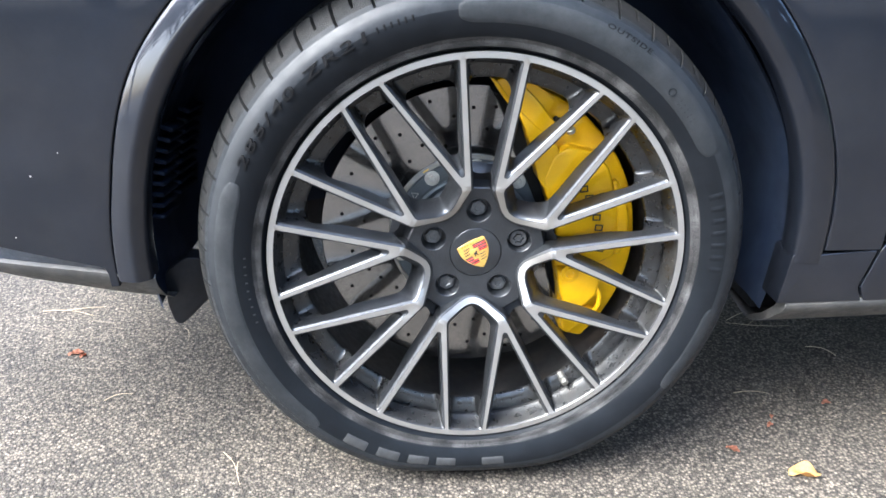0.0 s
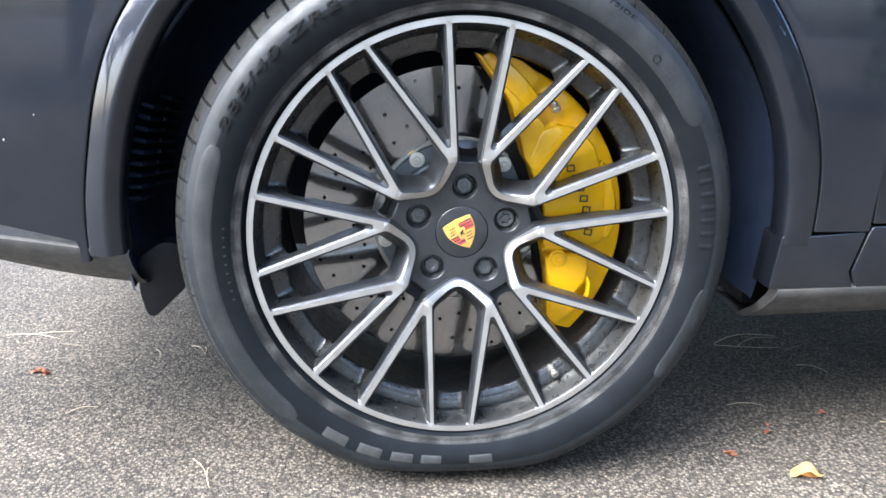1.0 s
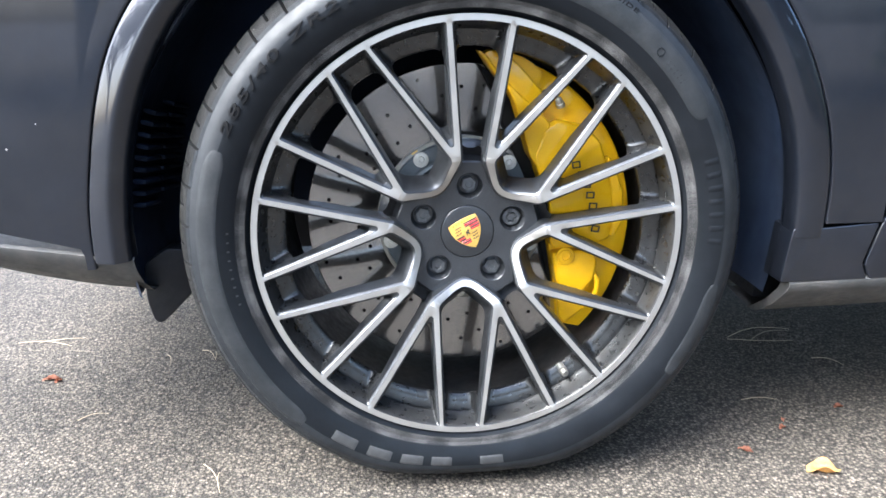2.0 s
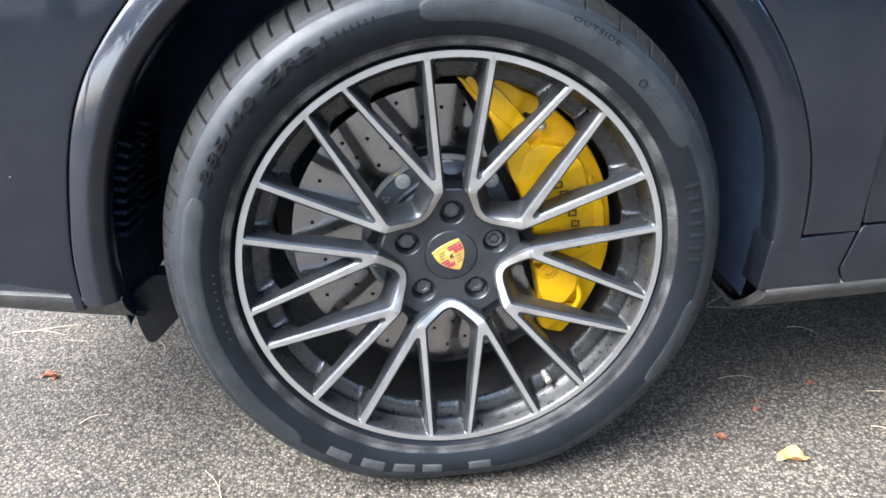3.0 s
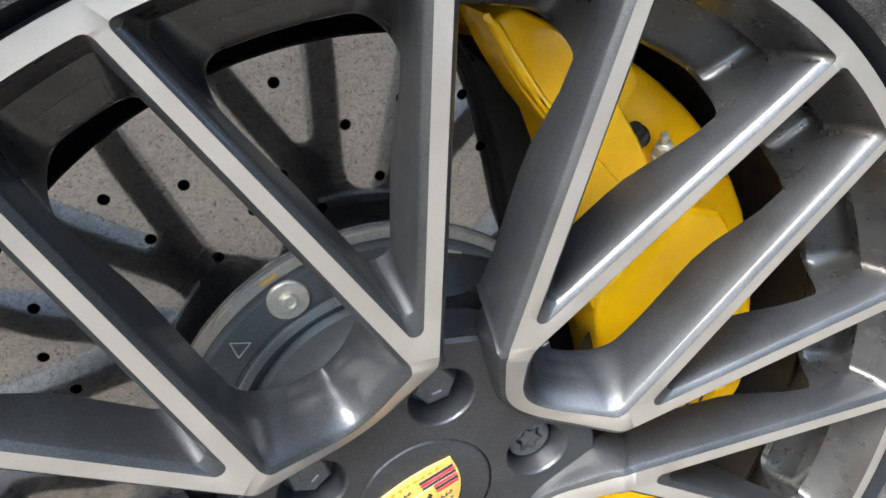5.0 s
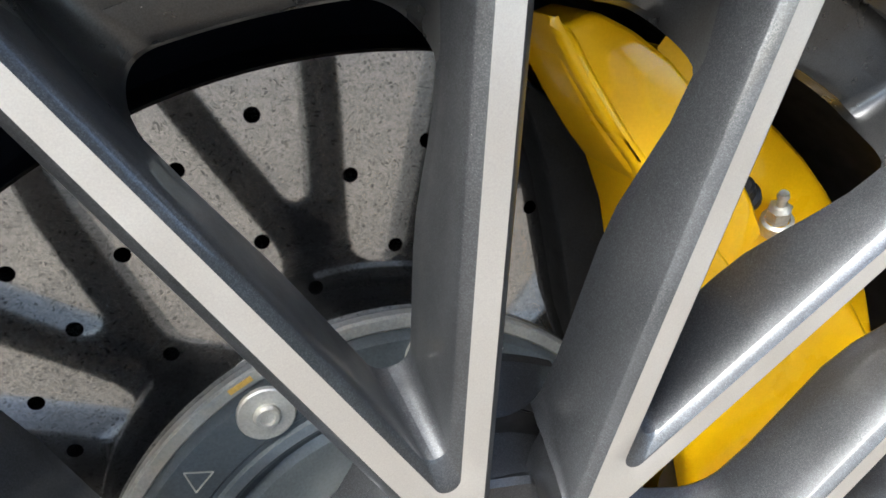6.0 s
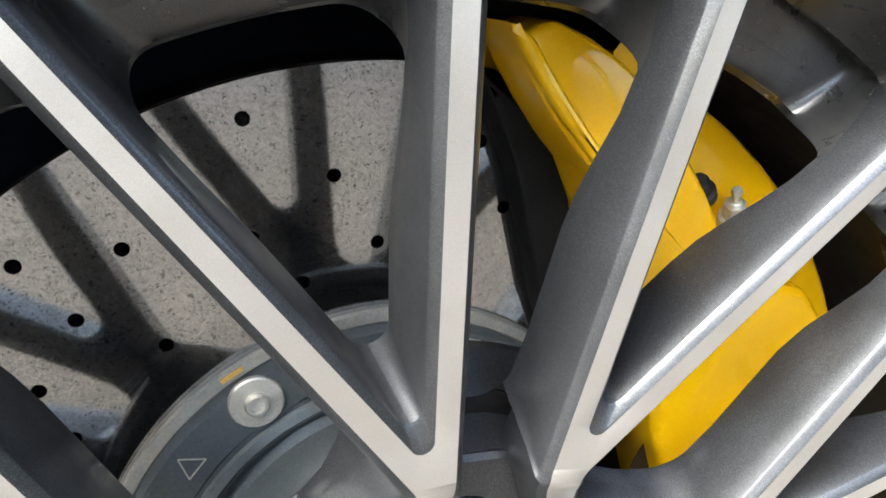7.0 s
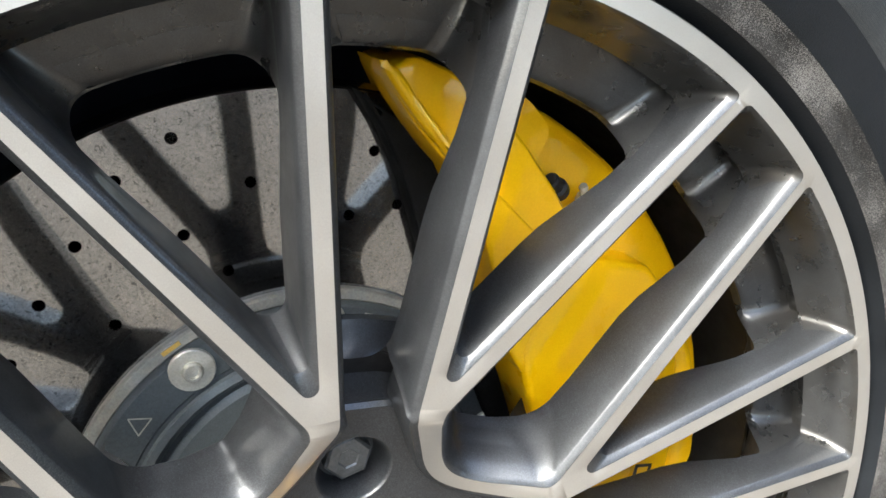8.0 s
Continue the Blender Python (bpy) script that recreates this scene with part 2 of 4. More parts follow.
def add_rings(m, period, strength):
    """Fine concentric ribs about the wheel's axis."""
    n, l = m.node_tree.nodes, m.node_tree.links
    b = n["Principled BSDF"]
    shift = n.new("ShaderNodeVectorMath")
    shift.operation = "SUBTRACT"
    shift.inputs[1].default_value = (0, 0, 0.375)
    l.new(n.new("ShaderNodeTexCoord").outputs["Object"], shift.inputs[0])
    wave = n.new("ShaderNodeTexWave")
    wave.wave_type = "RINGS"
    wave.rings_direction = "Y"
    wave.inputs["Scale"].default_value = 2 * math.pi / (20 * period)
    wave.inputs["Distortion"].default_value = 0.4
    l.new(shift.outputs[0], wave.inputs["Vector"])
    bp = n.new("ShaderNodeBump")
    bp.inputs["Strength"].default_value = strength
    bp.inputs["Distance"].default_value = 0.0005
    l.new(wave.outputs["Fac"], bp.inputs["Height"])
    l.new(b.inputs["Normal"].links[0].from_socket, bp.inputs["Normal"])
    l.new(bp.outputs["Normal"], b.inputs["Normal"])


add_rings(PANEL_RUBBER, 0.0013, 0.12)
ASPHALT = asphalt_material()
BEAD = bead_material()
CERAMIC = disc_material()


# ---------------------------------------------------------------- building helpers
def mesh_object(name, bm, mat, smooth=30.0):
    bmesh.ops.recalc_face_normals(bm, faces=bm.faces)
    me = bpy.data.meshes.new(name)
    bm.to_mesh(me)
    bm.free()
    if mat:
        me.materials.append(mat)
    if smooth:
        for p in me.polygons:
            p.use_smooth = True
        me.set_sharp_from_angle(angle=radians(smooth))
    return new(name, me)


def part(name, bm, mat, parent, label="", smooth=30.0):
    ob = mesh_object(name, bm, mat, smooth)
    ob.parent = parent
    if label:
        tagged(ob, label)
    return ob


def strip(bm, rows, closed=True):
    """Quads between successive rows of points."""
    vs = [[bm.verts.new(p) for p in row] for row in rows]
    for a, b in zip(vs, vs[1:]):
        m = len(a)
        for i in range(m if closed else m - 1):
            j = (i + 1) % m
            bm.faces.new((a[i], a[j], b[j], b[i]))
    return vs


def spin(bm, profile, n=128, centre=(0.0, 0.0), a0=0.0, a1=360.0):
    """Turns a profile of (radius, y) about the y axis through centre (x, z)."""
    full = abs(a1 - a0) >= 359.9
    cols = []
    m = n if full else n + 1
    for i in range(m):
        t = radians(a0 + (a1 - a0) * i / n)
        cols.append([bm.verts.new((centre[0] + r * math.cos(t), y, centre[1] + r * math.sin(t))) for r, y in profile])
    for i in range(n):
        a, b = cols[i], cols[(i + 1) % m]
        for j in range(len(profile) - 1):
            bm.faces.new((a[j], a[j + 1], b[j + 1], b[j]))
    return cols


def box(bm, cx, cy, cz, sx, sy, sz, bevel=0.0, turn=None):
    r = bmesh.ops.create_cube(bm, size=1.0)
    m = Matrix.Translation((cx, cy, cz)) @ (turn or Matrix.Identity(4)) @ Matrix.Diagonal((sx, sy, sz, 1))
    bmesh.ops.transform(bm, matrix=m, verts=r["verts"])
    if bevel:
        es = {e for v in r["verts"] for e in v.link_edges}
        bmesh.ops.bevel(bm, geom=list(es), offset=bevel, segments=2, affect="EDGES", profile=0.5)


def inside(p, poly):
    x, y = p
    c = False
    for (x1, y1), (x2, y2) in zip(poly, poly[1:] + poly[:1]):
        if (y1 > y) != (y2 > y) and x < (x2 - x1) * (y - y1) / (y2 - y1) + x1:
            c = not c
    return c


def flat_with_holes(bm, outer, holes, yfun):
    """A sheet in the x-z plane between an outline and its holes, at depth yfun(x, z)."""
    pts, edges = [], []
    for loop in [outer] + holes:
        k = len(pts)
        pts += [Vector(p) for p in loop]
        edges += [(k + i, k + (i + 1) % len(loop)) for i in range(len(loop))]
    vo, _, fo, _, _, _ = delaunay_2d_cdt(pts, edges, [], 0, 1e-7)
    vs = [bm.verts.new((p[0], yfun(p[0], p[1]), p[1])) for p in vo]
    for f in fo:
        c = [sum(vo[i][k] for i in f) / len(f) for k in (0, 1)]
        if inside(c, outer) and not any(inside(c, h) for h in holes):
            bm.faces.new([vs[i] for i in f])


def step(x, a, b):
    t = max(0.0, min(1.0, (x - a) / (b - a)))
    return t * t * (3 - 2 * t)


def circle(x, z, r, n=20, a0=0.0):
    return [(x + r * math.cos(radians(a0) + 2 * math.pi * i / n), z + r * math.sin(radians(a0) + 2 * math.pi * i / n)) for i in range(n)]


def inset(poly, d):
    """An outline moved inwards by d (anticlockwise outline)."""
    out = []
    m = len(poly)
    for i in range(m):
        a, b, c = Vector(poly[i - 1]), Vector(poly[i]), Vector(poly[(i + 1) % m])
        e1, e2 = (b - a).normalized(), (c - b).normalized()
        n1, n2 = Vector((-e1.y, e1.x)), Vector((-e2.y, e2.x))
        k = n1 + n2
        k = k / max(0.35, k.dot(n1))
        out.append(tuple(b + k * d))
    return out


def rounded(poly, f, n=4):
    """An outline with its corners rounded off over the length f."""
    out = []
    m = len(poly)
    for i in range(m):
        a, b, c = Vector(poly[i - 1]), Vector(poly[i]), Vector(poly[(i + 1) % m])
        p = b + (a - b) * min(0.45, f / max(1e-6, (a - b).length))
        q = b + (c - b) * min(0.45, f / max(1e-6, (c - b).length))
        for k in range(n + 1):
            t = k / n
            out.append(tuple(p * (1 - t) ** 2 + b * 2 * t * (1 - t) + q * t * t))
    return out


def slab(bm, poly, yfront, yback, bevel):
    """A block over an outline in the x-z plane with a rounded front edge; yfront(x, z) or a number."""
    yf = yfront if callable(yfront) else (lambda x, z: yfront)
    rows = [[(x, yback, z) for x, z in poly]]
    for k in range(4):
        t = radians(90 * k / 3)
        ring = inset(poly, bevel * (1 - math.cos(t)))
        rows.append([(x, yf(x, z) + bevel * (1 - math.sin(t)), z) for x, z in ring])
    strip(bm, rows)
    last = inset(poly, bevel)
    flat_with_holes(bm, last, [], yf)
    bmesh.ops.remove_doubles(bm, verts=bm.verts, dist=1e-6)


def text_mesh(word, size, depth, bold=0.0, slant=0.0, space=1.0):
    cu = bpy.data.curves.new("writing", "FONT")
    cu.body, cu.size, cu.extrude, cu.resolution_u = word, size, depth, 3
    cu.offset, cu.shear, cu.space_character = bold, slant, space
    ob = new("writing", cu)
    me = bpy.data.meshes.new_from_object(ob.evaluated_get(bpy.context.evaluated_depsgraph_get()))
    bpy.data.objects.remove(ob)
    bpy.data.curves.remove(cu)
    return me


# ---------------------------------------------------------------- wheel
H = 0.375                       # height of the wheel's axis
PHI = 51.86                     # turn of the first spoke group
RING_IN, RING_OUT = 0.2815, 0.2902


def face_y(r):
    """Depth of the machined face: almost flat spokes, then a slope down to the hub."""
    if r >= 0.105:
        return max(0.0, 0.0125 * (0.2836 - r) / 0.1786)
    return min(0.036, 0.0125 + (0.105 - r) / 0.038 * 0.022)


def turned(p, deg):
    t = radians(deg)
    return (p[0] * math.cos(t) - p[1] * math.sin(t), p[0] * math.sin(t) + p[1] * math.cos(t))


def line(p, q):
    return ("L", Vector(p), (Vector(q) - Vector(p)).normalized())


def corner(e, g, near):
    """Where two edges of a window meet, nearest to the point near."""
    if e[0] == "C":
        e, g = g, e
    _, p, d = e
    if g[0] == "L":
        q, w = g[1], g[2]
        s = ((q - p).x * w.y - (q - p).y * w.x) / (d.x * w.y - d.y * w.x)
        return p + d * s
    r = g[1]
    bq, cq = p.dot(d), p.dot(p) - r * r
    k = math.sqrt(bq * bq - cq)
    return min((p + d * (-bq + k), p + d * (-bq - k)), key=lambda v: (v - near).length)


def window_outline(edges, corners, shifts, fillets, n=12, arc=10):
    """Outline of a window, anticlockwise; shifts move each edge inwards, fillets round each corner.
    corners[i] is the rough meeting point of edges i and i + 1."""
    moved = []
    for e, s in zip(edges, shifts):
        if e[0] == "L":
            moved.append(("L", e[1] + Vector((-e[2].y, e[2].x)) * s, e[2]))
        else:
            moved.append(("C", e[1] - s))
    m = len(edges)
    cs = [corner(moved[i], moved[(i + 1) % m], Vector(corners[i])) for i in range(m)]

    def along(i, c, other, f):
        e = moved[i]
        if e[0] == "L":
            v = other - c
            return c + v.normalized() * min(f, 0.48 * v.length)
        a, b = math.atan2(c.y, c.x), math.atan2(other.y, other.x)
        d = (b - a + math.pi) % (2 * math.pi) - math.pi
        t = a + math.copysign(min(f / e[1], 0.48 * abs(d)), d)
        return Vector((e[1] * math.cos(t), e[1] * math.sin(t)))

    out = []
    for i in range(m):
        c, before, after = cs[i], cs[i - 1], cs[(i + 1) % m]
        p, q = along(i, c, before, fillets[i]), along((i + 1) % m, c, after, fillets[i])
        # a true arc where two straight edges meet
        u, v = (p - c).normalized(), (q - c).normalized()
        w = 1.0 if "C" in (moved[i][0], moved[(i + 1) % m][0]) else math.sqrt(max(0.02, (1 - u.dot(v)) / 2))
        for t in [k / n for k in range(n + 1)]:
            b0, b1, b2 = (1 - t) ** 2, 2 * w * t * (1 - t), t * t
            out.append((p * b0 + c * b1 + q * b2) / (b0 + b1 + b2))
        if moved[(i + 1) % m][0] == "C":
            r = along((i + 1) % m, after, c, fillets[(i + 1) % m])
            a, b = math.atan2(q.y, q.x), math.atan2(r.y, r.x)
            d = (b - a + math.pi) % (2 * math.pi) - math.pi
            R = moved[(i + 1) % m][1]
            out += [Vector((R * math.cos(a + d * k / arc), R * math.sin(a + d * k / arc))) for k in range(1, arc)]
        else:
            r = along((i + 1) % m, after, c, fillets[(i + 1) % m])
            out += [q.lerp(r, k / 8) for k in range(1, 8)]
    return [tuple(v) for v in out]


def mirror(p):
    return (p[0], -p[1])


# edges of the machined spoke faces of one group, the group's axis along x
EA_IN, EA_OUT = ((0.1064, 0.0463), (0.2500, 0.1275)), ((0.0932, 0.0475), (0.2470, 0.1337))
EB_A, EB_B = ((0.1064, 0.0463), (0.2803, 0.0314)), ((0.0996, 0.0386), (0.2808, 0.0262))
BEND = (0.0996, 0.0363)
LOW_IN, LOW_OUT = (0.0785, 0.0082), (0.0688, 0.0095)
ARC = ("C", RING_IN)
HUB_EDGE = 0.1005

WIN_A = ([line(EB_A[0], EB_A[1]), ARC, line(EA_IN[1], EA_IN[0])], [EB_A[1], EA_IN[1], EA_IN[0]])
WIN_A2 = ([line(mirror(EA_IN[0]), mirror(EA_IN[1])), ARC, line(mirror(EB_A[1]), mirror(EB_A[0]))],
          [mirror(EA_IN[1]), mirror(EB_A[1]), mirror(EB_A[0])])
WIN_B = ([line(mirror(EB_B[0]), mirror(EB_B[1])), ARC, line(EB_B[1], EB_B[0]), line(BEND, LOW_IN), line(LOW_IN, mirror(LOW_IN)),
          line(mirror(LOW_IN), mirror(BEND))],
         [mirror(EB_B[1]), EB_B[1], EB_B[0], LOW_IN, mirror(LOW_IN), mirror(EB_B[0])])
# window between two groups, its axis along x
CO = [turned(mirror(EA_OUT[0]), 36), turned(mirror(EA_OUT[1]), 36)]
WIN_C = ([line(mirror(CO[0]), mirror(CO[1])), ARC, line(CO[1], CO[0]), line((HUB_EDGE, 0.02), (HUB_EDGE, -0.02))],
         [mirror(CO[1]), CO[1], (HUB_EDGE, 0.02), (HUB_EDGE, -0.02)])


def window_rows(win, kind):
    """Successive outlines of a window from the face backwards: (depth, outline)."""
    edges, corners = win
    table = [  # depth, side, ring, base, small fillet, ring fillet
        (0.0, 0.0, -0.0004, -0.0016, 0.006, 0.0035),
        (0.0004, 0.0006, -0.0001, -0.0010, 0.006, 0.0035),
        (0.0024, 0.0026, 0.0008, 0.0008, 0.006, 0.0038),
        (0.0032, 0.0030, 0.0012, 0.0014, 0.006, 0.004),
        (0.0150, 0.0035, 0.0036, 0.0062, 0.008, 0.005),
        (0.0250, 0.0039, 0.0080, 0.0090, 0.01, 0.006),
        (0.0285, 0.0040, 0.0098, 0.0100, 0.0105, 0.006),
        (0.0310, 0.0041, 0.0062, 0.0110, 0.011, 0.006),
        (0.0395, 0.0044, 0.0066, 0.0130, 0.0115, 0.006),
        (0.0405, 0.0044, 0.0140, 0.0133, 0.012, 0.008),
        (0.0440, 0.0045, 0.0275, 0.0145, 0.012, 0.012),
        (0.0462, 0.0046, 0.0305, 0.0153, 0.012, 0.013),
        (0.0500, 0.0047, 0.0318, 0.0165, 0.012, 0.013),
        (0.0520, 0.0037, 0.0300, 0.0155, 0.012, 0.013),
    ]
    out = []
    for depth, side, ring, base, f1, f2 in table:
        shifts, fillets = [], []
        for i, e in enumerate(edges):
            shifts.append(ring if e[0] == "C" else (base if (kind == "B" and i >= 3) or (kind == "C" and i == 3) else side))
            j = (i + 1) % len(edges)
            at_ring = e[0] == "C" or edges[j][0] == "C"
            small = 0.0122 + 0.22 * depth if kind == "A" else f1 * (2.2 if kind == "B" and i in (3, 4) else 1.0)
            fillets.append(f2 if at_ring else small)
        out.append((depth, ring, window_outline(edges, corners, shifts, fillets)))
    return out


def place_in_group(x, z):
    """Group and place (1, 2: the upper pair, -2, -1: the lower pair, counted outwards) of a point, or rim, or bridge."""
    r, t = math.hypot(x, z), math.degrees(math.atan2(z, x))
    u = round((PHI - t) / 72)
    d = t - (PHI - 72 * u)
    if r > 0.2705:
        return "rim"
    if r < 0.112:
        return ("bridge", u % 5)
    split = 22.2 - 5.2 * step(r, 0.12, 0.28)
    side = 1 if d >= 0 else -1
    return ("spoke", u % 5, side * (1 if abs(d) > split else 2))


def spoke_depth(r, ring):
    """Part of the full depth that the spokes have at radius r; ring is the ledge's width at that level."""
    return 1.0 - (0.38 + 0.26 * step(r, 0.185, 0.235)) * step(RING_IN - ring - r, -0.004, 0.013) + 0.2 * step(-r, -0.15, -0.075)


def wheel_rim(parent):
    silver_holes, pieces, kinds, done, pads = [], {}, [], {}, []
    for u in range(5):
        a = PHI - 72 * u
        kinds += [(WIN_A, "A", a), (WIN_A2, "A", a), (WIN_B, "B", a), (WIN_C, "C", a + 36)]

    def add(own, verts, metal):
        pieces.setdefault(own, []).append((verts, metal))
    for win, kind, a in kinds:
        if id(win) not in done:
            done[id(win)] = window_rows(win, kind)
        rows = done[id(win)]
        if kind != "C":
            silver_holes.append([turned(p, a) for p in rows[0][2]])

        def depth(p, d, ring):
            r = math.hypot(*p)
            base = face_y(r)
            if d > 0.003:
                d = 0.003 + (d - 0.003) * spoke_depth(r, ring)
            return base + d
        pts = [[(q[0], depth(p, d, g), H + q[1]) for p in o for q in [turned(p, a)]] for d, g, o in rows]
        m = len(pts[0])
        for i in range(m):
            j = (i + 1) % m
            # a strip of wall belongs as a whole to the spoke or the rim at its front edge
            cx, cz = (pts[0][i][0] + pts[0][j][0]) / 2, (pts[0][i][2] + pts[0][j][2]) / 2 - H
            own = place_in_group(cx, cz)
            if kind == "C" and math.hypot(cx, cz) < 0.103:
                continue
            for ra, rb in zip(pts, pts[1:]):
                add(own, (ra[i], ra[j], rb[j], rb[i]), 2 if own == "rim" else 0)
        # raised pad on the ledge behind the rim, clear of the spokes
        arc_ = [i for i in range(m) if abs(math.hypot(*rows[-4][2][i]) - (RING_IN - rows[-4][1])) < 2e-4]
        pad = []
        for i in arc_[1:-1]:
            o, q, e = Vector(pts[-5][i]), Vector(pts[-4][i]), Vector(pts[-3][i])
            f, up = o.lerp(q, 0.45), Vector((0, -0.0012, 0))
            pad.append([tuple(f + Vector((0, 0.002, 0))), tuple(f + up * 0.15), tuple(q + up), tuple(e + up * 0.8), tuple(e + Vector((0, 0.002, 0)))])
        pads.append(pad)

    def bridge_edge(s_):
        """Hub-side edge of one machined group, from spoke to spoke; s_ moves it into the metal."""
        d = (Vector(EA_OUT[1]) - Vector(EA_OUT[0])).normalized()
        nrm = Vector((d.y, -d.x)) * s_
        p0, p1 = Vector(EA_OUT[0]) + nrm + d * s_ * 0.5, Vector(EA_OUT[1]) + nrm
        low = (LOW_OUT[0] + s_, LOW_OUT[1])
        ring = [tuple(p1), tuple(p0), low, mirror(low), mirror(tuple(p0)), mirror(tuple(p1))]
        return rounded_open(ring, [0.006, 0.014, 0.014, 0.006])
    gap = list(reversed(done[id(WIN_C)][0][2]))
    near = [math.hypot(*p) < 0.1125 for p in gap]
    first = next(i for i in range(len(gap)) if near[i - 1] and not near[i])
    gap = [p for p in gap[first:] + gap[:first] if math.hypot(*p) >= 0.1125]
    star = []
    for u in range(5):
        a = PHI - 72 * u
        star += [turned(p, a) for p in bridge_edge(0.0)] + [turned(p, a - 36) for p in gap]
        base = bridge_edge(0.0)
        ends = [turned(gap[-1], 36), turned(gap[0], -36)]
        rows = []
        for s_, d in ((0.0, 0.0), (-0.0006, 0.0004), (-0.0026, 0.0024), (-0.0032, 0.006), (-0.0034, 0.03)):
            run = [ends[0]] + bridge_edge(s_) + [ends[1]]
            rows.append([(q[0], face_y(math.hypot(*p0)) + d, H + q[1]) for p, p0 in zip(run, [ends[0]] + base + [ends[1]]) for q in [turned(p, a)]])
        for ra, rb in zip(rows, rows[1:]):
            for i in range(len(ra) - 1):
                add(("bridge", u), (ra[i], ra[i + 1], rb[i + 1], rb[i]), 0)
    # machined faces
    face = bmesh.new()
    flat_with_holes(face, circle(0, 0, RING_OUT, 180), [*silver_holes, star], lambda x, z: face_y(math.hypot(x, z)))
    for f in face.faces:
        c = f.calc_center_median()
        add(place_in_group(c.x, c.z), [(v.co.x, v.co.y, v.co.z + H) for v in f.verts], 1)
    face.free()

    # backs of the spokes, in a near-black of their own
    back_holes = [[turned(p, a) for p in done[id(win)][-1][2]] for win, kind, a in kinds]
    last_d, last_ring = done[id(WIN_A)][-1][:2]
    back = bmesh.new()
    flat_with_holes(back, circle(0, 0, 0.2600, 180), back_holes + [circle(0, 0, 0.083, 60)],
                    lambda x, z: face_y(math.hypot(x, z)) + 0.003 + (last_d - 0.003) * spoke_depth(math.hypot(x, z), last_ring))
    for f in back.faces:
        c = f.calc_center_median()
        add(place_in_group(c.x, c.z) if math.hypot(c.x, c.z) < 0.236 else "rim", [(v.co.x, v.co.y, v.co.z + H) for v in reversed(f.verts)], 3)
    back.free()

    def build(name, own, parent_, label, more=None):
        b = bmesh.new()
        for verts, metal in pieces[own]:
            f = b.faces.new([b.verts.new(v) for v in verts])
            f.material_index = metal
        if more:
            spin(b, more, 180, (0, H))
        bmesh.ops.remove_doubles(b, verts=b.verts, dist=4e-5)
        ob = part(name, b, WHEEL_GREY, parent_, label, 32)
        ob.data.materials.append(MACHINED)
        ob.data.materials.append(RIM_GREY)
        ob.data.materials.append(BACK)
        return ob
    rim = build("wheel", "rim", parent, "twenty-spoke grey alloy wheel with bright machined spoke faces",
                [(RING_OUT, 0.0), (0.2912, 0.002), (0.2910, 0.006), (0.288, 0.010), (0.285, 0.02)])
    for own in sorted((k for k in pieces if k != "rim"), key=str):
        build("spoke" if own[0] == "spoke" else "spoke_bridge", own, rim, "")
    for pad in pads:
        b = bmesh.new()
        strip(b, pad, closed=False)
        for end in (pad[0], pad[-1]):
            b.faces.new([b.verts.new(v) for v in end])
        bmesh.ops.remove_doubles(b, verts=b.verts, dist=4e-5)
        bmesh.ops.recalc_face_normals(b, faces=b.faces)
        part("rim_ledge", b, RIM_GREY, rim)
    bm = bmesh.new()
    spin(bm, [(0.258, 0.0530), (0.262, 0.0585), (0.262, 0.09), (0.258, 0.16), (0.256, 0.22), (0.262, 0.235), (0.275, 0.24), (0.285, 0.238)], 120, (0, H))
    part("barrel", bm, BARREL, rim, "dusty dark inner barrel of the wheel")
    return rim


def rounded_open(pts, fs, n=5):
    out = []
    for i in range(1, len(pts) - 1):
        a, b, c = Vector(pts[i - 1]), Vector(pts[i]), Vector(pts[i + 1])
        f = fs[i - 1]
        p = b + (a - b) * min(0.48, f / (a - b).length)
        q = b + (c - b) * min(0.48, f / (c - b).length)
        out += [tuple(p * (1 - t) ** 2 + b * 2 * t * (1 - t) + q * t * t) for t in [k / n for k in range(n + 1)]]
    return out


car = new("car")
tagged(car, "parked dark grey car with glossy paint and dusty lower panels", "car")
wheel = wheel_rim(car)

# hub plate with bolt pockets
HUB_Y = 0.0400
bolt_at = [turned((0.065, 0), PHI + 36 - 72 * u) for u in range(5)]
hub_out = []
for i in range(120):
    t = 360 * i / 120
    d = abs(((t - PHI + 36) % 72) - 36)
    r = float(np.interp(d, (0, 7, 13, 20, 27, 36), (0.0715, 0.073, 0.082, 0.094, 0.1005, 0.0995)))
    hub_out.append(turned((r, 0), t))
bm = bmesh.new()
CAP_R = 0.0372


def hub_depth(x, z):
    r = math.hypot(x, z)
    return HUB_Y - 0.003 * max(0.0, (r - 0.05) / 0.05)


flat_with_holes(bm, inset(hub_out, 0.002), [circle(x, z, 0.0182, 24) for x, z in bolt_at] + [circle(0, 0, CAP_R + 0.0006, 48)], hub_depth)
strip(bm, [[(x, hub_depth(x, z), z) for x, z in inset(hub_out, 0.002)],
           [(x, hub_depth(x, z) + 0.002, z) for x, z in hub_out],
           [(x, 0.075, z) for x, z in hub_out]])
for x, z in bolt_at:
    strip(bm, [[(p, y + hub_depth(p, q) - HUB_Y, q) for p, q in circle(x, z, r, 24)] for r, y in
               ((0.0182, HUB_Y), (0.0176, HUB_Y + 0.0005), (0.0170, HUB_Y + 0.0018), (0.0146, HUB_Y + 0.0125), (0.0138, HUB_Y + 0.0155), (0.001, HUB_Y + 0.0160))])
spin(bm, [(CAP_R + 0.0006, HUB_Y), (CAP_R + 0.0004, HUB_Y + 0.006)], 48)
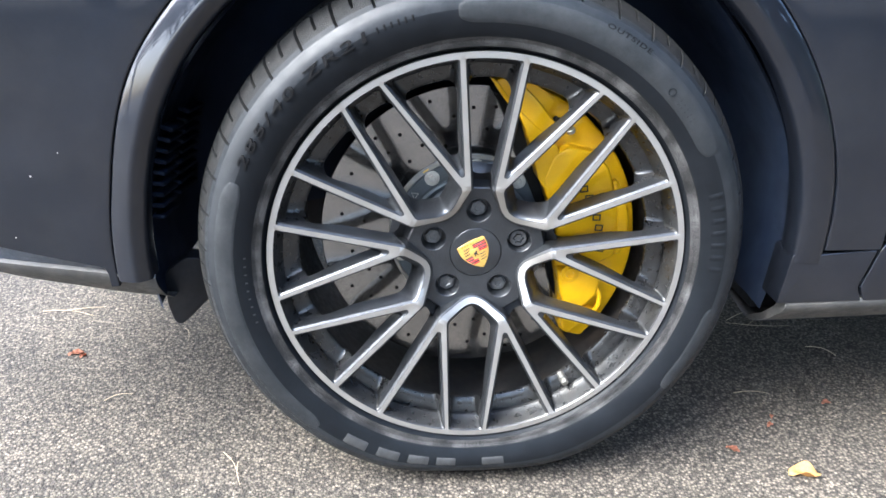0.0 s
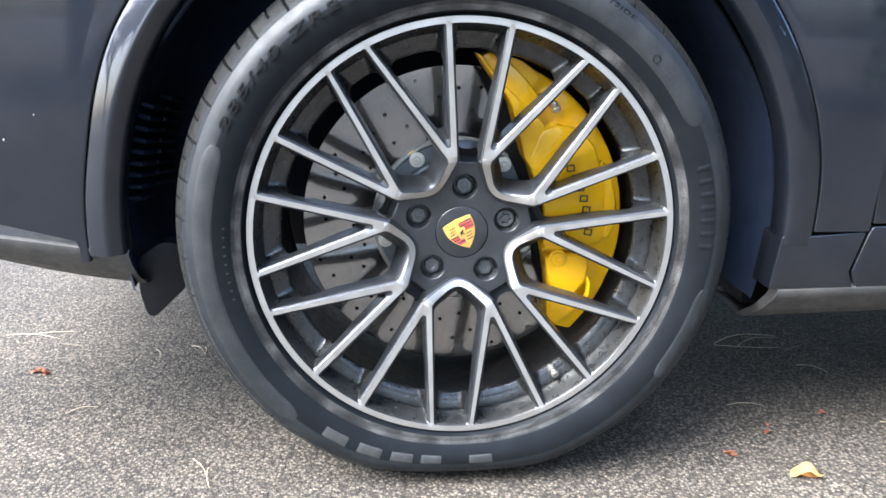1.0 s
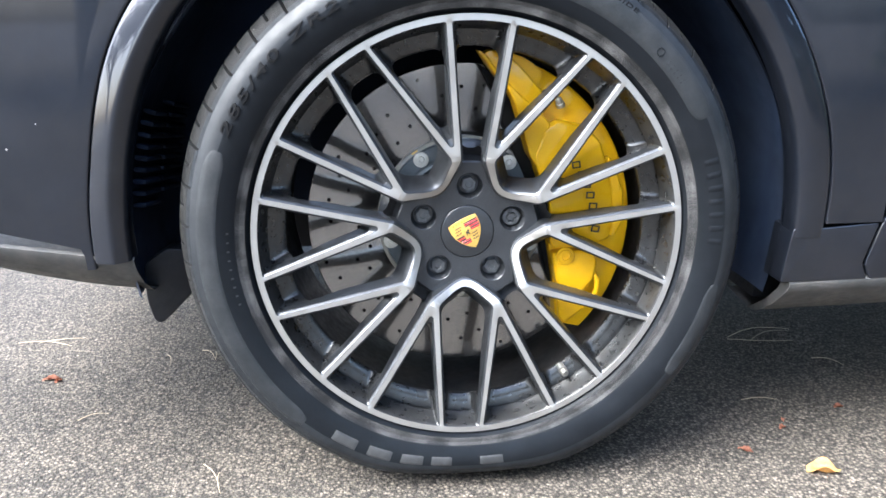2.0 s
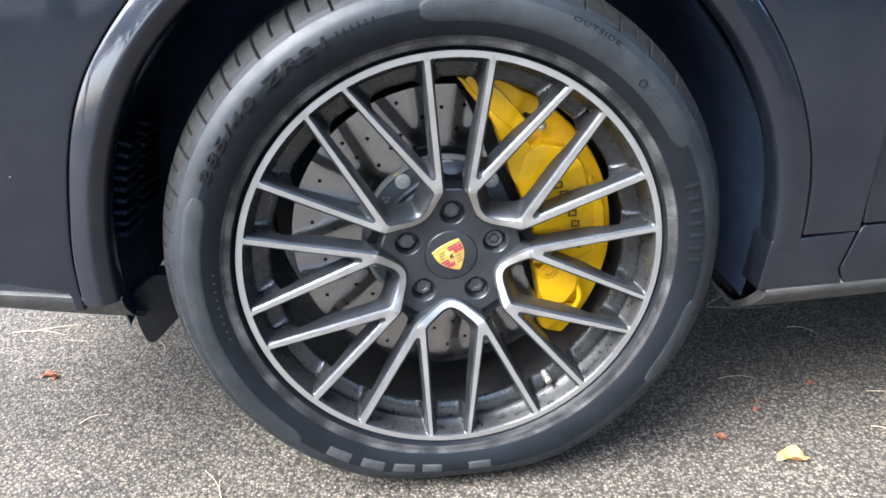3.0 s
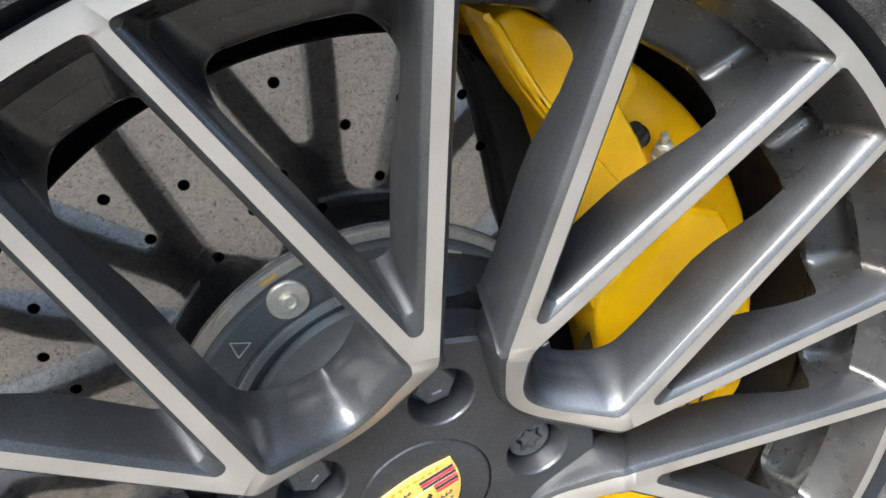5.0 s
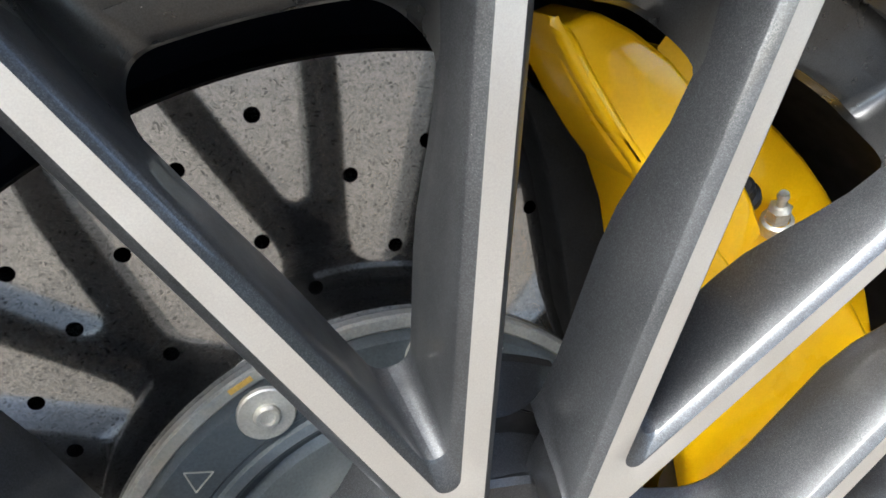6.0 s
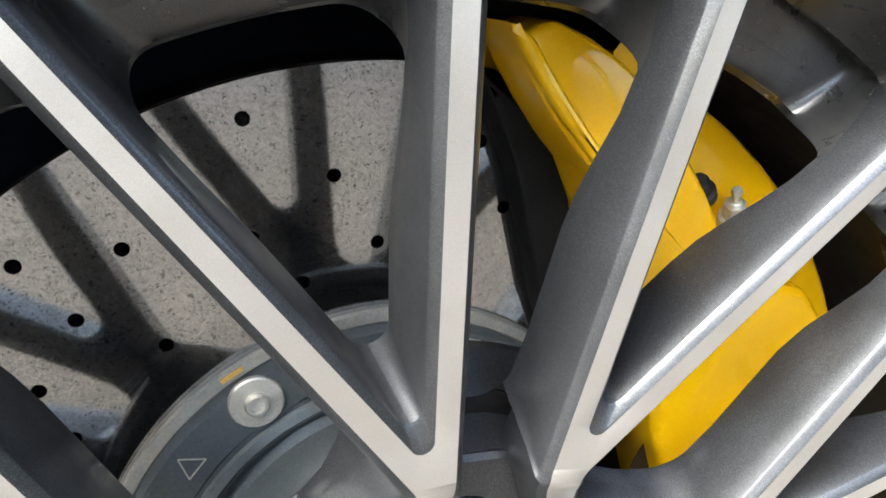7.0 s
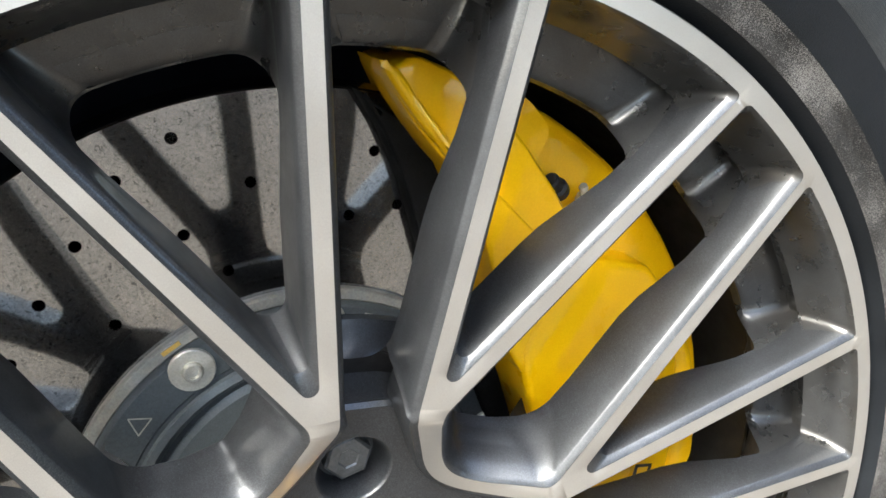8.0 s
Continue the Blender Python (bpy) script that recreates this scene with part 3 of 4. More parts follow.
bmesh.ops.remove_doubles(bm, verts=bm.verts, dist=1e-5)
bmesh.ops.translate(bm, verts=bm.verts, vec=(0, 0, H))
part("hub_plate", bm, WHEEL_GREY, wheel, "grey lacquered hub plate with five bolt pockets", 35)
for u in range(5):
    # concave web that runs from the hub's edge back to the brake
    bm = bmesh.new()
    a = PHI + 36 - 72 * u
    spin(bm, [(0.0970, HUB_Y - 0.0015), (0.0992, HUB_Y - 0.0008), (0.1006, HUB_Y + 0.0016), (0.1018, HUB_Y + 0.006), (0.1045, 0.0530), (0.1090, 0.0610), (0.1150, 0.0665), (0.1220, 0.0700), (0.1250, 0.0710), (0.1250, 0.0770)], 16, (0, H), a - 17, a + 17)
    part("hub_web", bm, WHEEL_GREY, wheel)

for k, (x, z) in enumerate(bolt_at):
    bm = bmesh.new()
    a = 17 + 23 * k
    if k == 1:   # the locking bolt has a lobed socket
        rim_ = [(x + 0.0125 * math.cos(radians(t)), z + 0.0125 * math.sin(radians(t))) for t in range(0, 360, 12)]
        lobe = [(x + (0.0072 + 0.0012 * math.cos(radians(6 * t))) * math.cos(radians(t)), z + (0.0072 + 0.0012 * math.cos(radians(6 * t))) * math.sin(radians(t))) for t in range(0, 360, 12)]
        inner = inset(lobe, 0.0016)
        strip(bm, [[(p, 0.060, q) for p, q in rim_], [(p, 0.0455, q) for p, q in rim_], [(p, 0.0445, q) for p, q in inset(rim_, 0.001)],
                   [(p, 0.0445, q) for p, q in lobe], [(p, 0.050, q) for p, q in lobe], [(p, 0.050, q) for p, q in inner], [(p, 0.0455, q) for p, q in inner],
                   [(x + (p - x) * 0.05, 0.0455, z + (q - z) * 0.05) for p, q in inner]])
    else:
        hexa = circle(x, z, 0.0118, 6, a)
        strip(bm, [[(p, 0.055, q) for p, q in hexa], [(p, 0.046, q) for p, q in hexa], [(p, 0.0448, q) for p, q in inset(hexa, 0.0013)],
                   [(p, 0.0448, q) for p, q in inset(hexa, 0.0055)], [(p, 0.0455, q) for p, q in inset(hexa, 0.0062)], [(x + (p - x) * 0.02, 0.0455, z + (q - z) * 0.02) for p, q in hexa]])
        spin(bm, [(0.0142, 0.058), (0.0142, 0.0545), (0.0125, 0.0525), (0.0105, 0.0525)], 20, (x, z))
    bmesh.ops.translate(bm, verts=bm.verts, vec=(0, 0.0035, H))
    part("wheel_bolt", bm, BOLT, wheel, "locking wheel bolt with a lobed key head" if k == 1 else "")

# centre cap and its shield emblem
bm = bmesh.new()
spin(bm, [(CAP_R, HUB_Y + 0.004), (CAP_R, HUB_Y + 0.0012), (CAP_R - 0.0012, HUB_Y + 0.0002), (0.03, HUB_Y - 0.0006), (0.015, HUB_Y - 0.0012), (0.0005, HUB_Y - 0.0014)], 64, (0, H))
part("centre_cap", bm, WHEEL_GREY, wheel, "round grey centre cap")
EMB_Y = HUB_Y - 0.0014
EMB_TURN = 28.0


def emblem_shape(name, poly, mat, y, depth, label=""):
    b = bmesh.new()
    pts = [turned(p, EMB_TURN) for p in poly]
    slab(b, pts, y, y + depth, 0.0003)
    bmesh.ops.translate(b, verts=b.verts, vec=(0, 0, H))
    part(name, b, mat, wheel, label)


def shield_half(u, w):
    """Half width of the shield at the part u of its height, from the top down."""
    return w * (1 - u ** 2.5) ** 0.92 * (1 + 0.06 * math.sin(math.pi * u))


def shield_outline(w, top, low, n=12):
    right = [(shield_half(k / n, w), top + (low - top) * k / n) for k in range(n + 1)]
    bow = [(w * (1 - 2 * k / 6), top + 0.10 * w * (1 - (1 - 2 * k / 6) ** 2)) for k in range(1, 6)]
    return [(-x, z) for x, z in right] + [(x, z) for x, z in reversed(right[:-1])] + bow


SW, ST, SL = 0.0212, 0.0180, -0.0255
emblem_shape("emblem_shield", shield_outline(SW, ST, SL), GOLD, EMB_Y - 0.0006, 0.001, "gold shield-shaped emblem")


def emblem_stripe(z0, z1, x0, side, mat):
    out0, out1 = [shield_half((ST - z) / (ST - SL), SW) - 0.0012 for z in (z0, z1)]
    poly = [(x0, z0), (out0, z0), (out1, z1), (x0, z1)]
    emblem_shape("emblem_stripe", [(-x, z) for x, z in reversed(poly)] if side < 0 else poly, mat, EMB_Y - 0.0009, 0.0008)


for k in range(6):
    z1 = 0.0138 - 0.0023 * k
    emblem_stripe(z1 - 0.0021, z1, 0.0004 if z1 > 0.0075 else 0.0062, 1, (BLACK, RED)[k % 2])
    z1 = -0.0022 - 0.0023 * k
    emblem_stripe(z1 - 0.0021, z1, 0.0062 if z1 > -0.0075 else 0.0004, -1, (BLACK, RED)[k % 2])
# dark branching marks in the two plain quarters
for x0, z0, n_ in ((-0.0172, 0.0015, 3), (0.0040, -0.0135, 3)):
    for k in range(n_):
        zz = z0 + 0.0042 * k
        sh = 0.0012 * k if x0 < 0 else -0.0010 * (2 - k)
        emblem_shape("emblem_mark", [(x0 + sh, zz), (x0 + 0.0045 + sh, zz - 0.0006), (x0 + 0.0095 + sh, zz + 0.0008), (x0 + 0.0095 + sh, zz + 0.0016), (x0 + 0.0045 + sh, zz + 0.0004), (x0 + sh, zz + 0.0009)],
                     BLACK, EMB_Y - 0.0009, 0.0008)
        for q in range(3):
            xx = x0 + sh + 0.0018 + 0.0028 * q
            emblem_shape("emblem_mark", [(xx, zz), (xx + 0.0009, zz), (xx + 0.0017, zz + 0.0022), (xx + 0.0009, zz + 0.0022)], BLACK, EMB_Y - 0.0010, 0.0008)
emblem_shape("emblem_inset", shield_outline(0.0058, 0.0062, -0.0078), GOLD, EMB_Y - 0.0012, 0.0008)
emblem_shape("emblem_mark", [(-0.0030, -0.0045), (-0.0018, -0.0048), (-0.0010, -0.0018), (0.0014, -0.0046), (0.0026, -0.0042), (0.0016, -0.0006), (0.0034, 0.0016), (0.0020, 0.0040), (0.0006, 0.0022), (-0.0026, 0.0012)],
             BLACK, EMB_Y - 0.0015, 0.0006)
for k in range(7):
    x0 = -0.0150 + 0.0044 * k
    emblem_shape("emblem_mark", [(x0, 0.0150), (x0 + 0.0022, 0.0150), (x0 + 0.0022, 0.0176), (x0, 0.0176)], LETTER_GOLD, EMB_Y - 0.0008, 0.0006)

# tyre valve
vt = radians(-56.0)
vx, vz = 0.2585 * math.cos(vt), H + 0.2585 * math.sin(vt)
bm = bmesh.new()
prof = [(0.0001, 0.0), (0.0040, 0.0), (0.0050, 0.0010), (0.0054, 0.0025), (0.0054, 0.009), (0.0047, 0.0095), (0.0047, 0.012), (0.0065, 0.0125), (0.0065, 0.016), (0.0055, 0.018), (0.0055, 0.030)]
spin(bm, [(r, y * 0.72) for r, y in prof], 20)
bmesh.ops.transform(bm, matrix=Matrix.Translation((vx, 0.020, vz)) @ pose(0, 0, 0, 14, 0, 12), verts=bm.verts)
part("tyre_valve", bm, HAT_RIM, wheel, "metal tyre valve with a ribbed cap")

# ---------------------------------------------------------------- tyre
SIDE = [(0.2855, 0.016), (0.2880, 0.010), (0.2905, 0.0065), (0.2930, 0.0035), (0.2968, -0.0050), (0.3015, -0.0066), (0.3035, -0.0066), (0.3050, -0.0072), (0.3085, -0.0098), (0.3140, -0.0128),
        (0.3220, -0.0160), (0.3300, -0.0178), (0.3380, -0.0180), (0.3450, -0.0165), (0.3515, -0.0128), (0.3560, -0.0085),
        (0.3575, -0.0075), (0.3585, -0.0050), (0.3625, 0.0010), (0.3665, 0.0085), (0.3700, 0.0165)]
CROWN = [(0.3730, 0.0245), (0.3758, 0.034), (0.3780, 0.046), (0.3790, 0.0585), (0.3712, 0.0590), (0.3712, 0.0680), (0.3795, 0.0685), (0.3800, 0.098), (0.372, 0.0985), (0.372, 0.110),
         (0.3803, 0.1105), (0.3803, 0.140), (0.372, 0.1405), (0.372, 0.152), (0.3800, 0.1525), (0.3795, 0.183), (0.3712, 0.1835), (0.3712, 0.192), (0.3790, 0.1925), (0.3770, 0.208), (0.3730, 0.222),
         (0.366, 0.240), (0.352, 0.256), (0.33, 0.262), (0.305, 0.252), (0.288, 0.235)]


def grown(profile):
    """The tyre's wall and tread drawn out to their full height beyond the bead."""
    return [(r if r < 0.305 else 0.305 + (r - 0.305) * 1.165, y) for r, y in profile]


SIDE, CROWN = grown(SIDE), grown(CROWN)


def side_y(r):
    for (r0, y0), (r1, y1) in zip(SIDE, SIDE[1:]):
        if r0 <= r <= r1:
            return y0 + (y1 - y0) * (r - r0) / (r1 - r0)
    return 0.016


def pressed(r, t):
    """Radius after the car's weight has pressed the tyre's foot flat on the road."""
    room = (H - 0.0005) / max(1e-6, -math.sin(t)) if math.sin(t) < 0 else 9.0
    full = max(q for q, _ in CROWN)
    if room > full + 0.03 or r < 0.295:
        return r
    k = 0.007
    edge = min(full, room) - k * math.log(1 + math.exp(-abs(full - room) / k))
    return 0.295 + (r - 0.295) * (edge - 0.295) / (full - 0.295)


bm = bmesh.new()
N = 1080
cols = []
for i in range(N):
    t = radians(360 * i / N)
    block = (i % 12 == 0)
    long_cut = (i // 12) % 2 == 0
    col = []
    for j, (r, y) in enumerate(SIDE + CROWN):
        rr = r
        j2 = j - len(SIDE)
        if block and -3 <= j2 <= 3:
            rr = r - (0.0085 if j2 >= (-3 if long_cut else -1) else 0.0)
        if (i % 12 in (5, 6)) and 6 <= j2 <= 7:
            rr = r - 0.004
        rr = pressed(rr, t)
        col.append(bm.verts.new((rr * math.cos(t), y, rr * math.sin(t))))
    cols.append(col)
ns = len(SIDE)
for i in range(N):
    a, b = cols[i], cols[(i + 1) % N]
    for j in range(len(a) - 1):
        f = bm.faces.new((a[j], a[j + 1], b[j + 1], b[j]))
        f.material_index = 1 if j >= ns - 3 else (2 if 4 <= j <= 7 else (3 if j >= ns - 9 else 0))
bmesh.ops.translate(bm, verts=bm.verts, vec=(0, 0, H))
tyre = part("tyre", bm, RUBBER, wheel, "black low-profile tyre with a dusty tread", 40)
tyre.data.materials.append(TREAD)
tyre.data.materials.append(BEAD)
tyre.data.materials.append(SHOULDER)


def bent_text(word, a0, a1, r0, cap, depth, name):
    """Writing along the sidewall from angle a0 to a1, its foot at radius r0."""
    me = text_mesh(word, cap / 0.73, depth, cap * 0.02, 0.12, 1.18)
    xs = [v.co.x for v in me.vertices]
    lo, hi = min(xs), max(xs)
    for v in me.vertices:
        t = radians(a0 + (a1 - a0) * (v.co.x - lo) / (hi - lo))
        r = r0 + v.co.y
        q = pressed(r, t)
        v.co = (q * math.cos(t), side_y(r) - depth - v.co.z, H + q * math.sin(t))
    ob = new(name, me)
    me.materials.append(EMBOSSED)
    ob.parent = wheel
    return tagged(ob, "raised size marking on the sidewall")


bent_text("285/40 ZR21", 155.0, 115.5, 0.3375, 0.0125, 0.0010, "size_marking")
bent_text("OUTSIDE", 66.0, 55.0, 0.3530, 0.0062, 0.0004, "side_marking")


def sidewall_patch(a0, a1, r0, r1, lift, mat, name, label="", round_ends=True, n=None):
    """A raised pad on the sidewall between two angles and radii, with rounded ends."""
    b = bmesh.new()
    n = n or max(3, int(abs(a1 - a0) * 1.2))
    rows = []
    m = 8
    for i in range(n + 1):
        t = radians(a0 + (a1 - a0) * i / n)
        e = min(i, n - i) / n * abs(a1 - a0)
        k = 1.0
        if round_ends and e < 5:
            k = math.sqrt(max(0.0, 1 - (1 - e / 5) ** 2))
        rr0, rr1 = (r0 + r1) / 2 - (r1 - r0) / 2 * k, (r0 + r1) / 2 + (r1 - r0) / 2 * k
        row = []
        for j in range(m + 1):
            r = rr0 + (rr1 - rr0) * j / m
            up = lift if 0 < j < m and 0 < i < n else -0.0008
            q = pressed(r, t)
            row.append((q * math.cos(t), side_y(r) - up, H + q * math.sin(t)))
        rows.append(row)
    strip(b, rows, closed=False)
    return part(name, b, mat, wheel, label, 50)


for a0, a1, r0, r1 in ((27.5, 97.0, 0.3235, 0.3590), (158.0, 228.0, 0.3290, 0.3590), (-11.0, -36.0, 0.3330, 0.3620)):
    sidewall_patch(a0, a1, r0, r1, 0.0005, PANEL_RUBBER, "sidewall_panel", "greyer matt panel of the tyre sidewall")
# maker's marks as plain bars
for a, w in ((-122.0, 3.7), (-112.8, 3.5), (-104.6, 3.2), (-97.2, 3.0), (-84.5, 3.4)):
    sidewall_patch(a - w, a + w, 0.3262, 0.3440, 0.0009, LETTER_RUBBER, "sidewall_mark", round_ends=False, n=7)
for k in range(7):
    a = 18.0 - 3.2 * k
    sidewall_patch(a - 1.1, a + 1.1, 0.3210, 0.3440, 0.0008, RUBBER, "sidewall_mark", round_ends=False, n=3)
for k in range(9):
    sidewall_patch(176 + 2.2 * k, 177.2 + 2.2 * k, 0.3155, 0.3195, 0.0005, LETTER_RUBBER, "sidewall_mark", round_ends=False, n=2)
for k in range(6):
    sidewall_patch(113.6 - 1.5 * k, 112.6 - 1.5 * k, 0.3395, 0.3480, 0.0007, EMBOSSED, "sidewall_mark", round_ends=False, n=2)
for k in range(5):
    for q in range(2):
        sidewall_patch(43.5 - 1.3 * k, 42.6 - 1.3 * k, 0.3385 - 0.005 * q, 0.3418 - 0.005 * q, 0.0009, RUBBER, "sidewall_mark", round_ends=False, n=2)
b = bmesh.new()
qx, qz = 0.3385 * math.cos(radians(46)), 0.3385 * math.sin(radians(46))
spin(b, [(0.0042, side_y(0.3385) - 0.0002), (0.0044, side_y(0.3385) - 0.0012), (0.0054, side_y(0.3385) - 0.0012), (0.0056, side_y(0.3385) + 0.0002)], 20, (qx, H + qz))
part("sidewall_mark", b, RUBBER, wheel)

# ---------------------------------------------------------------- brake disc
DISC_Y = 0.1168
holes = []
for k in range(4):
    for r, a in ((0.1712, 74.7), (0.1962, 80.7), (0.1620, 83.1), (0.1925, 90.3), (0.1520, 93.8), (0.1820, 99.2), (0.1415, 106.5), (0.2108, 107.6), (0.1664, 111.2),
                 (0.2022, 115.9), (0.1558, 118.5), (0.1860, 124.9), (0.1458, 129.3), (0.2046, 133.8), (0.1760, 134.4), (0.1688, 144.5), (0.1480, 149.0), (0.2010, 152.0), (0.1892, 159.4)):
        t = radians(a - 90 * k)
        holes.append(circle(r * math.cos(t), r * math.sin(t), 0.0029, 12))
bm = bmesh.new()
flat_with_holes(bm, circle(0, 0, 0.2245, 128), holes + [circle(0, 0, 0.1232, 96)], lambda x, z: DISC_Y)
for h in holes:
    strip(bm, [[(x, DISC_Y, z) for x, z in h], [(x, DISC_Y + 0.02, z) for x, z in h]])
spin(bm, [(0.2245, DISC_Y), (0.2255, DISC_Y + 0.001), (0.2255, DISC_Y + 0.036), (0.1232, DISC_Y + 0.036)], 128)
spin(bm, [(0.1232, DISC_Y), (0.1232, DISC_Y + 0.036)], 96)
bmesh.ops.remove_doubles(bm, verts=bm.verts, dist=1e-5)
bmesh.ops.translate(bm, verts=bm.verts, vec=(0, 0, H))
disc = part("brake_disc", bm, CERAMIC, car, "drilled grey carbon-ceramic brake disc")
bm = bmesh.new()
spin(bm, [(0.1178, 0.1118), (0.1172, 0.1075), (0.1162, 0.1060), (0.0975, 0.1060), (0.0965, 0.1068), (0.0945, 0.1068), (0.0935, 0.1052),
          (0.0900, 0.1040), (0.0880, 0.1052), (0.0860, 0.1085), (0.0830, 0.1100), (0.0790, 0.1080), (0.0765, 0.1000), (0.074, 0.085), (0.070, 0.078), (0.0005, 0.078)], 112, (0, H))
hat = part("disc_hat", bm, HAT, disc, "blue-grey alloy disc hat with turned rings")
bm = bmesh.new()
spin(bm, [(0.1240, 0.130), (0.1240, 0.1130), (0.1230, 0.1118), (0.1188, 0.1110), (0.1178, 0.1118)], 112, (0, H))
part("hat_rim", bm, HAT_RIM, disc, "dusty pale rim of the disc hat")
for k in range(10):
    t = radians(123.5 + 36 * k)
    cx, cz = 0.1085 * math.cos(t), H + 0.1085 * math.sin(t)
    bm = bmesh.new()
    spin(bm, [(0.0112, 0.1062), (0.0112, 0.1042), (0.0106, 0.1036), (0.0052, 0.1034), (0.0050, 0.1018), (0.0042, 0.1008), (0.0030, 0.1008), (0.0026, 0.1020), (0.0001, 0.1020)], 24, (cx, cz))
    part("disc_fastener", bm, STEEL, disc, "steel washer and socket bolt")
b = bmesh.new()
tc = (0.1065 * math.cos(radians(143.0)), H + 0.1065 * math.sin(radians(143.0)))
for k in range(3):
    p, q = [(tc[0] + 0.0062 * math.cos(radians(a)), tc[1] + 0.0062 * math.sin(radians(a))) for a in (143 + 120 * k, 263 + 120 * k)]
    box(b, (p[0] + q[0]) / 2, 0.1059, (p[1] + q[1]) / 2, 0.0107, 0.0004, 0.0006, turn=pose(0, 0, 0, 0, -math.degrees(math.atan2(q[1] - p[1], q[0] - p[0])), 0))
part("disc_mark", b, STEEL, disc)
b = bmesh.new()
box(b, 0.1212 * math.cos(radians(124.5)), 0.1112, H + 0.1212 * math.sin(radians(124.5)), 0.010, 0.0006, 0.0022, turn=pose(0, 0, 0, 0, -34.5, 0))
part("disc_mark", b, GOLD, disc, "dab of orange marking paint")
for k, (r, a, w) in enumerate(((0.113, 74.0, 0.010), (0.110, 74.6, 0.008), (0.107, 73.6, 0.004))):
    b = bmesh.new()
    t = radians(a)
    box(b, r * math.cos(t), 0.1059, H + r * math.sin(t), w, 0.0004, 0.0016, turn=pose(0, 0, 0, 0, -(a - 90), 0))
    part("disc_mark", b, STEEL, disc)

# ---------------------------------------------------------------- caliper
MM = 0.001


def arc_points(r, a0, a1, n):
    return [(r * math.cos(radians(a0 + (a1 - a0) * k / n)), r * math.sin(radians(a0 + (a1 - a0) * k / n))) for k in range(n + 1)]


def ang(x, z):
    return math.degrees(math.atan2(z, x))


base_poly = ([(x * MM, z * MM) for x, z in ((42, 234), (54, 212), (74, 172), (92, 126), (108, 80), (121, 30), (122, -19), (127, -45), (134, -84), (141, -150), (152, -160))]
             + arc_points(0.2435, -43, 78, 24))
bm = bmesh.new()
slab(bm, rounded(base_poly, 0.004, 2), lambda x, z: 0.082 + 0.012 * step(ang(x, z), 62, 84), 0.185, 0.004)
bmesh.ops.translate(bm, verts=bm.verts, vec=(0, 0, H))
caliper = part("brake_caliper", bm, YELLOW, car, "yellow lacquered multi-piston brake caliper")


def caliper_block(name, pts, yfront, yback, bevel, fillet=0.005, label=""):
    b = bmesh.new()
    slab(b, rounded([(x * MM, z * MM) for x, z in pts], fillet, 3), yfront, yback, bevel)
    bmesh.ops.translate(b, verts=b.verts, vec=(0, 0, H))
    return part(name, b, YELLOW, caliper, label)


# pad between caliper and disc
pad_poly = ([(x * MM, z * MM) for x, z in ((18, 226), (32, 205), (43, 182), (52, 156), (63, 122), (84, 78), (104, 33), (111, -18), (117, -40), (127, -84), (140, -112))]
            + arc_points(0.2160, -36, 80, 20))
bm = bmesh.new()
slab(bm, rounded(pad_poly, 0.003, 2), 0.1010, 0.1235, 0.002)
bmesh.ops.translate(bm, verts=bm.verts, vec=(0, 0, H))
part("brake_pad", bm, PAD_BLACK, caliper, "black brake pad and backing plate")
# inner strip of the upper arm, and the raised bar beside it
caliper_block("arm_strip", [(15, 244), (24, 231), (38, 213), (54, 196), (66, 174), (76, 144), (84, 117), (89, 101), (103, 81), (114, 112), (116, 146), (104, 158.5), (79, 181), (62, 196), (52, 206), (41, 219), (33, 229), (26, 239)],
              lambda x, z: 0.0614 + 0.007 * step(ang(x, z), 70, 88), 0.10, 0.0028, 0.003)
caliper_block("arm_bar", [(20, 238), (27, 226), (36, 214), (47, 201), (57, 191), (73, 176), (94, 157), (102, 151), (116, 171), (107, 184), (88, 207), (74, 222), (62, 232), (48, 240), (34, 245)],
              lambda x, z: 0.0636 + 0.008 * step(ang(x, z), 68, 86), 0.10, 0.003, 0.003)
caliper_block("arm_tab", [(62, 236), (78, 231), (92, 222), (102, 211), (97, 199), (87, 209), (73, 223)], 0.0730, 0.10, 0.003, 0.003)
# main piston housing
caliper_block("piston_housing", [(101, 78), (119, 31), (121, -18), (126, -33), (172, -36), (214, -24), (217, 22), (213, 52), (202, 88), (190, 118), (168, 142), (128, 150), (108, 138), (95, 100)],
              lambda x, z: 0.060 + 0.010 * step(x, 0.185, 0.215), 0.10, 0.005)
# outer hump beside the lettering
caliper_block("outer_hump", [(222, -20), (233, 8), (229, 46), (216, 82), (206, 98), (198, 92), (209, 52), (213, 10), (212, -20)], 0.068, 0.10, 0.005)
# lower housing with its bolt
caliper_block("lower_housing", [(127, -42), (134, -82), (146, -112), (176, -104), (192, -84), (196, -58), (190, -40), (160, -38)], lambda x, z: 0.062, 0.10, 0.006)
caliper_block("lower_foot", [(140, -118), (144, -148), (154, -156), (178, -138), (194, -112), (176, -110)], 0.074, 0.11, 0.004)

bm = bmesh.new()
bx, bz = 0.146, H - 0.046
spin(bm, [(0.0135, 0.063), (0.0135, 0.0605), (0.0125, 0.0595), (0.0100, 0.0595), (0.0095, 0.0575), (0.0060, 0.0570), (0.0055, 0.0600), (0.0001, 0.0605)], 28, (bx, bz))
part("caliper_bolt", bm, YELLOW, caliper, "yellow painted socket bolt")
